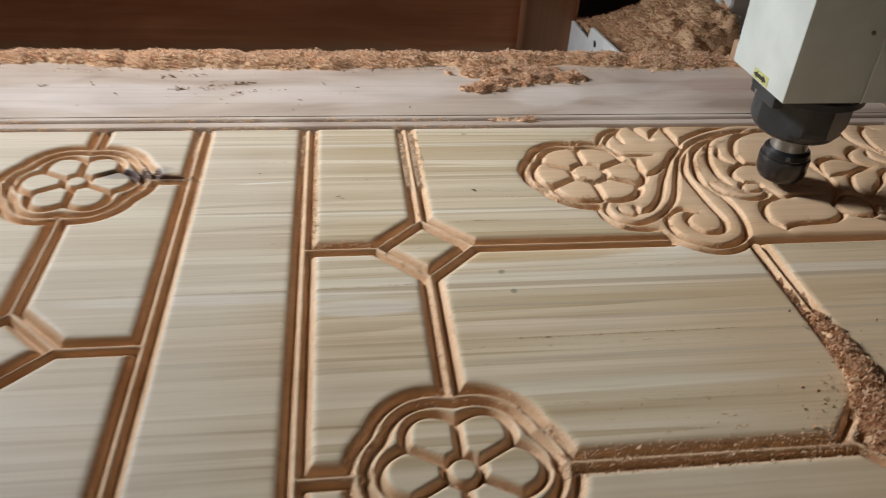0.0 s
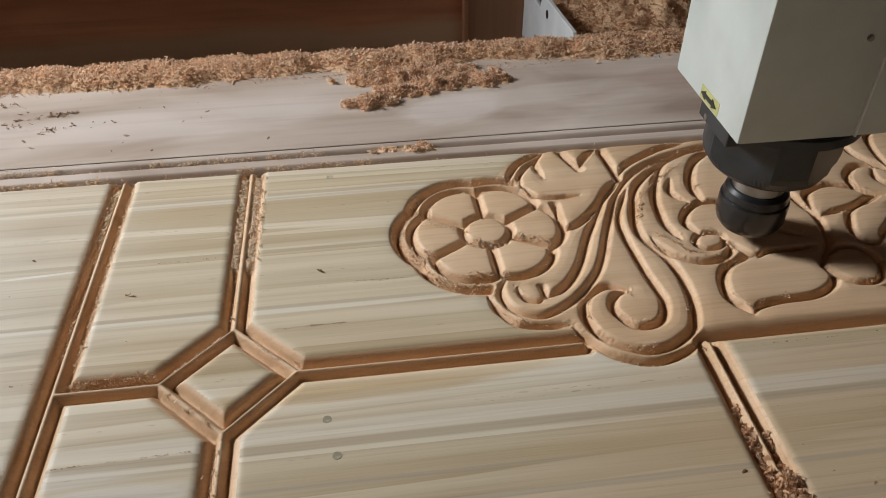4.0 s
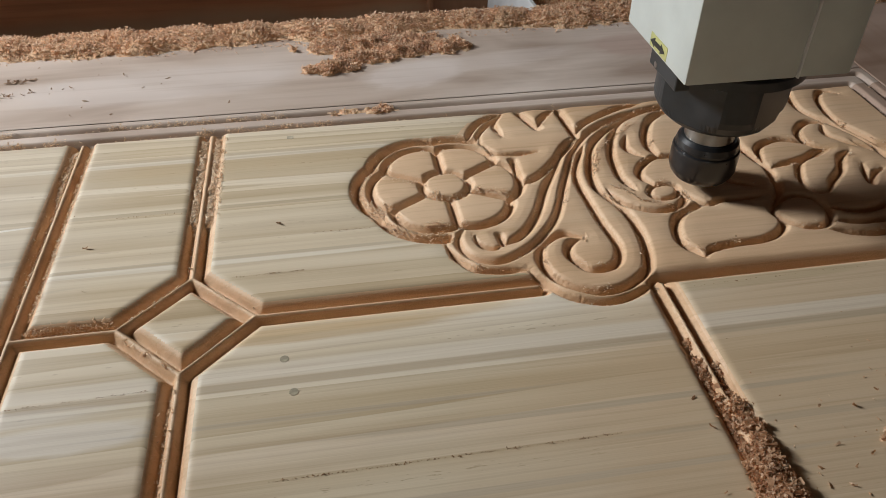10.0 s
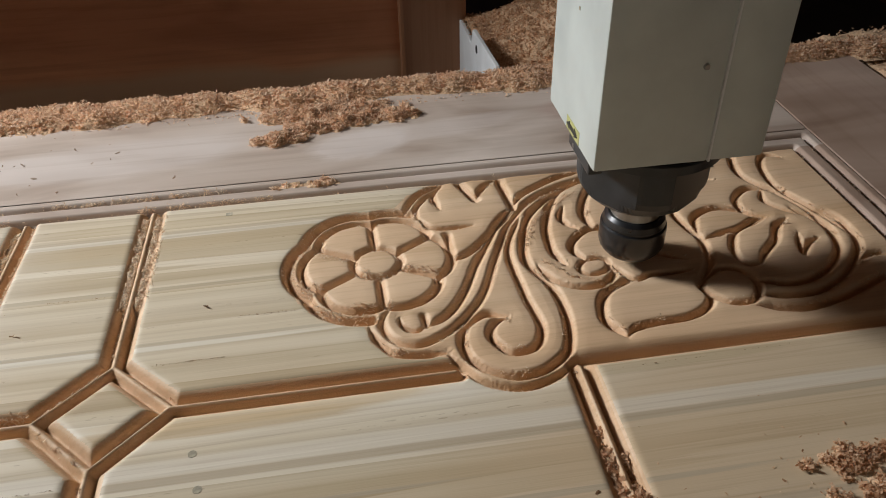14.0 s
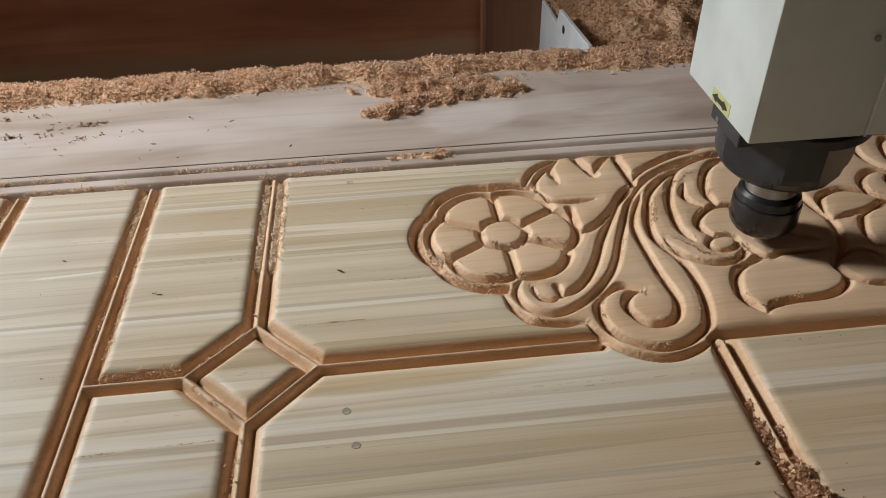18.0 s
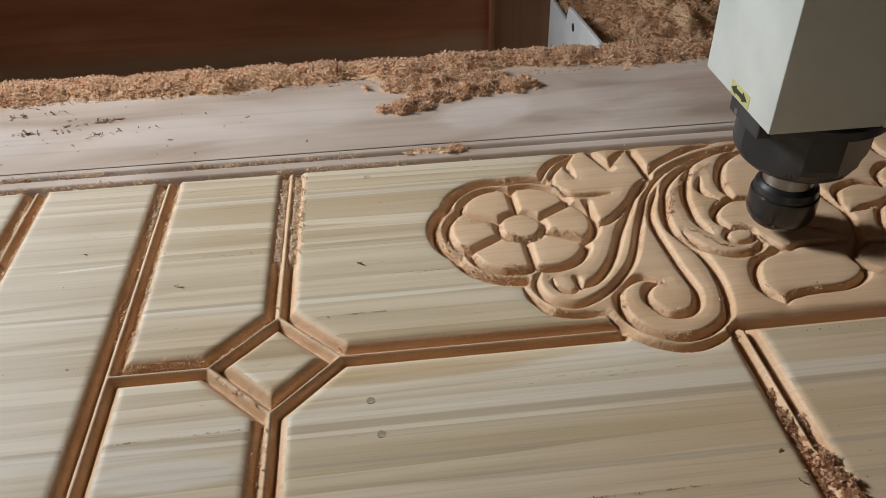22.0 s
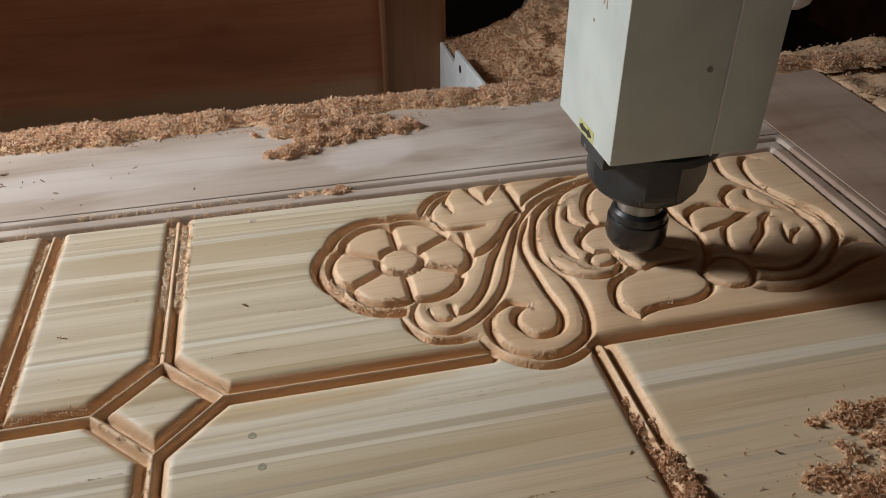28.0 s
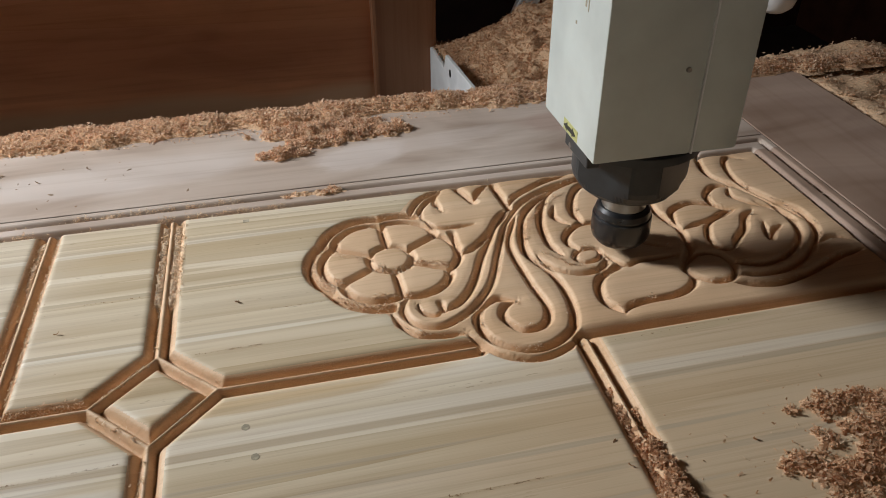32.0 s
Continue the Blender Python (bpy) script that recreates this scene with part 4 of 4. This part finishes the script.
# ---- framed board behind the table ----
WALL = 0.80
board = tagged(new("board_partition"), "reddish brown framed board standing behind the table", "partition")
part("board", box(-0.85, WALL + 0.012, -0.79, 0.254, WALL + 0.03, 0.9), RED, board)
part("post", box(0.254, WALL - 0.006, -0.79, 0.356, WALL + 0.04, 0.9, 0.006), POST, board, "knotty upright post")
sheet = tagged(new("maroon_partition"), "dark maroon sheets with thin pale joint strips", "partition")
for x in (0.56, 0.672, 0.784):
    part("sheet", box(x + 0.004, 0.93, -0.79, x + 0.108, 0.945, 0.8), MAROON, sheet)
    part("joint_strip", box(x - 0.0035, 0.925, -0.79, x + 0.0035, 0.945, 0.8), STILE, sheet, "thin pale joint strip")

# ---- spindle of the router ----
SX, SY = 0.348, 0.089
spindle = tagged(new("router_spindle"), "cream router spindle housing with black collar and collet nut", "spindle")
spindle.location = (SX, SY, -0.008)
housing = smooth(part("housing", box(-0.0515, -0.047, 0.111, 0.0185, 0.049, 0.62, 0.0022), CREAM, spindle))
# white strip paints the highlight along the seam's edge
part("seam_highlight", box(0.0182, -0.0477, 0.1115, 0.0193, -0.030, 0.6195), WHITE, spindle, "white strip for the highlight on the cover's seam")
smooth(part("side_cover", box(0.0193, -0.0465, 0.111, 0.053, 0.049, 0.62, 0.0022), CREAM, spindle))
smooth(part("screw", lathe([(0.0001, 0.0), (0.0014, 0.0), (0.0018, 0.0008), (0.0018, 0.002)], 20), STEEL, housing)).matrix_local = pose(0.006, -0.0487, 0.172, -90, 0, 0)
part("sticker", box(-0.05175, -0.018, 0.1130, -0.0515, 0.008, 0.1215), YELLOW, housing, "yellow warning sticker")
arrow = [(y * 0.80, 0.1172 + (z - 0.119) * 0.55) for y, z in [(-0.019, 0.118), (-0.011, 0.1245), (-0.011, 0.1215), (0.001, 0.1215), (0.001, 0.1245), (0.009, 0.118), (0.001, 0.1135), (0.001, 0.1160), (-0.011, 0.1160), (-0.011, 0.1135)]]
part("arrow_mark", prism(arrow, "x", -0.0521, -0.0518), INK, housing, "black double arrow")
for k, (y, z, w, h) in enumerate(((-0.012, 0.205, 0.002, 0.007), (-0.016, 0.203, 0.0012, 0.010), (0.001, 0.19, 0.002, 0.002))):
    part("scuff_mark", box(-0.0518, y, z, -0.0515, y + w, z + h), PLUG, housing, "grey scuff on the paint")
smooth(part("flange", lathe([(0.047, 0.1105), (0.048, 0.1095), (0.048, 0.1035), (0.046, 0.1025), (0.040, 0.1022)]), BLACK, spindle), 30)
collar = lathe([(0.0425, 0.1025), (0.0425, 0.0790), (0.0415, 0.0745), (0.038, 0.0690), (0.034, 0.0655), (0.0165, 0.0635)], 96, True, 4, 0.0365)
part("collar", collar, BLACK, spindle).matrix_local = pose(0, 0, 0, 0, 0, 35)
part("clamp_lip", box(-0.0480, -0.030, 0.0985, -0.0385, 0.012, 0.1105, 0.0012), BLACK, spindle, "notched black lip of the clamp")
part("clamp_screw", lathe([(0.0001, 0.0), (0.0020, 0.0), (0.0026, 0.0010), (0.0026, 0.0035)], 12), STEEL, spindle, "small bright screw head").matrix_local = pose(-0.0482, 0.002, 0.1015, 0, -90, 180)
smooth(part("neck", lathe([(0.0160, 0.0645), (0.0160, 0.0520), (0.0168, 0.0500), (0.0168, 0.0400)]), STEEL, spindle), 30)
nut = [(0.0150, 0.0478), (0.0185, 0.0474), (0.0206, 0.0452), (0.0216, 0.0412), (0.0213, 0.0404), (0.0213, 0.0396), (0.0224, 0.0388), (0.0228, 0.0375), (0.0228, 0.0240), (0.0216, 0.0205), (0.0186, 0.0165), (0.006, 0.0160)]
smooth(part("collet_nut", lathe(nut, 64), NUT, spindle), 25)
smooth(part("cutter", lathe([(0.0055, 0.0165), (0.0050, 0.0140), (0.0032, 0.0130), (0.0032, 0.0100), (0.0010, 0.0040)]), DARK_STEEL, spindle))

# ---- gantry carriage behind the table ----
GX = 0.345
carriage = tagged(new("gantry_carriage"), "white painted gantry carriage with a notched side plate", "machine part")
plate = [(0.830, -0.30), (0.830, -0.102), (0.805, -0.086), (0.697, -0.084), (0.687, -0.060), (0.535, -0.048), (0.522, -0.062), (0.522, -0.30)]
part("side_plate", prism(plate, "x", GX, GX + 0.006, 0.0012), WHITE, carriage)
part("bolt_hole", lathe([(0.0001, 0.0), (0.0055, 0.0), (0.0055, 0.0012)], 20), DARK_STEEL, carriage).matrix_local = pose(GX - 0.0008, 0.655, -0.076, 0, 90, 0)
part("bed", box(GX + 0.0065, 0.526, -0.30, GX + 0.300, 0.828, -0.110, 0.003), WHITE, carriage)
part("brace", prism([(0.70, -0.11), (0.735, -0.11), (0.86, 0.16), (0.825, 0.16)], "y", 0.0, 0.02, 0.003), WHITE, carriage).matrix_local = pose(GX + 0.13 - 0.72, 0.80, 0)
part("upright", box(GX + 0.215, 0.66, -0.11, GX + 0.300, 0.826, 0.62, 0.006), WHITE, carriage)


def carriage_heap(x, y):
    rag = lumpy(x, y, 30.0, 12.0)
    up = bump(x, GX + 0.01, GX + 0.20)
    top = (0.014 + 0.062 * up) * bump(x, GX - 0.01, GX + 0.012) * bump(y + 0.006 * rag, 0.535, 0.66) * (1 + 0.2 * rag) * (1 - bump(y, 0.77, 0.82))
    return -0.1102 + 0 * x * y, top + 0.018 * bump(y, 0.528, 0.532)


mound("carriage_shavings", GX + 0.0068, GX + 0.213, 0.528, 0.825, carriage_heap, 0.004, "heap of orange shavings piled on the gantry carriage", 16000, 0.0040, 41, RED_CHIPS, flat=0.35, curl=0.55)
hose = tagged(smooth(part("hanging_tube", lathe([(0.012, -0.047), (0.022, -0.040), (0.026, -0.028), (0.026, 0.50)], 10), WHITE)), "white faceted tube hanging behind the machine", "tube")
hose.location = (0.738, 0.50, 0.078)

# ---- hold-down clamp on the stile ----
clamp = tagged(new("hold_down_clamp"), "steel hold-down plate with a stud beside a wooden block", "clamp")
plate_bm = prism([(0.452, 0.352), (0.520, 0.340), (0.526, 0.362), (0.462, 0.384)], "z", 0.012, 0.0165, 0.0008)
part("plate", plate_bm, DARK_STEEL, clamp)
part("foot", box(0.500, 0.344, 0.0002, 0.514, 0.358, 0.0118, 0.001), DARK_STEEL, clamp)
smooth(part("stud", lathe([(0.0042, 0.0002), (0.0042, 0.0440), (0.0035, 0.0450)], 20), DARK_STEEL, clamp)).location = (0.486, 0.358, 0)
part("nut", lathe([(0.0042, 0.0166), (0.0078, 0.0166), (0.0082, 0.0175), (0.0082, 0.0225), (0.0076, 0.0232), (0.0042, 0.0232)], 6), DARK_STEEL, clamp).location = (0.486, 0.358, 0)
block = tagged(smooth(part("packing_block", prism([(0.434, 0.392), (0.449, 0.346), (0.478, 0.353), (0.464, 0.400)], "z", 0.0002, 0.0300, 0.0012), BLOCK)), "short pinkish wooden packing block on the stile", "block")
crumbs = np.random.default_rng(44)
count = 420
heap_x, heap_y = crumbs.uniform(0.452, 0.474, count), crumbs.uniform(0.362, 0.390, count)
tagged(flakes("block_shavings", np.stack([heap_x, heap_y, 0.0300 + crumbs.uniform(0.0003, 0.0030, count)], 1), 0.0030 * crumbs.lognormal(0, 0.3, count), CHIPS, flat=0.4, seed=44), "shavings lying on the wooden packing block", "shavings", kind="stuff")
strewn("clamp_crumbs", "crumbs of shavings around the clamp", np.stack([crumbs.normal(0.505, 0.022, 330), crumbs.normal(0.338, 0.006, 330)], 1), 0.0024, 45)


def side_heap(x, y):
    rag = lumpy(x, y, 16.0, 20.0)
    return -0.041 + 0 * x * y, (0.034 + 0.010 * rag) * bump(x + 0.01 * rag, 0.700, 0.712) * (1 - 0.7 * bump(x, 0.85, 1.0)) * (1 - bump(y, 0.46, 0.50))


mound("side_shavings", 0.702, 1.0, -0.25, 0.50, side_heap, 0.008, "shavings covering the table beside the door", 7000, 0.0050, 42)
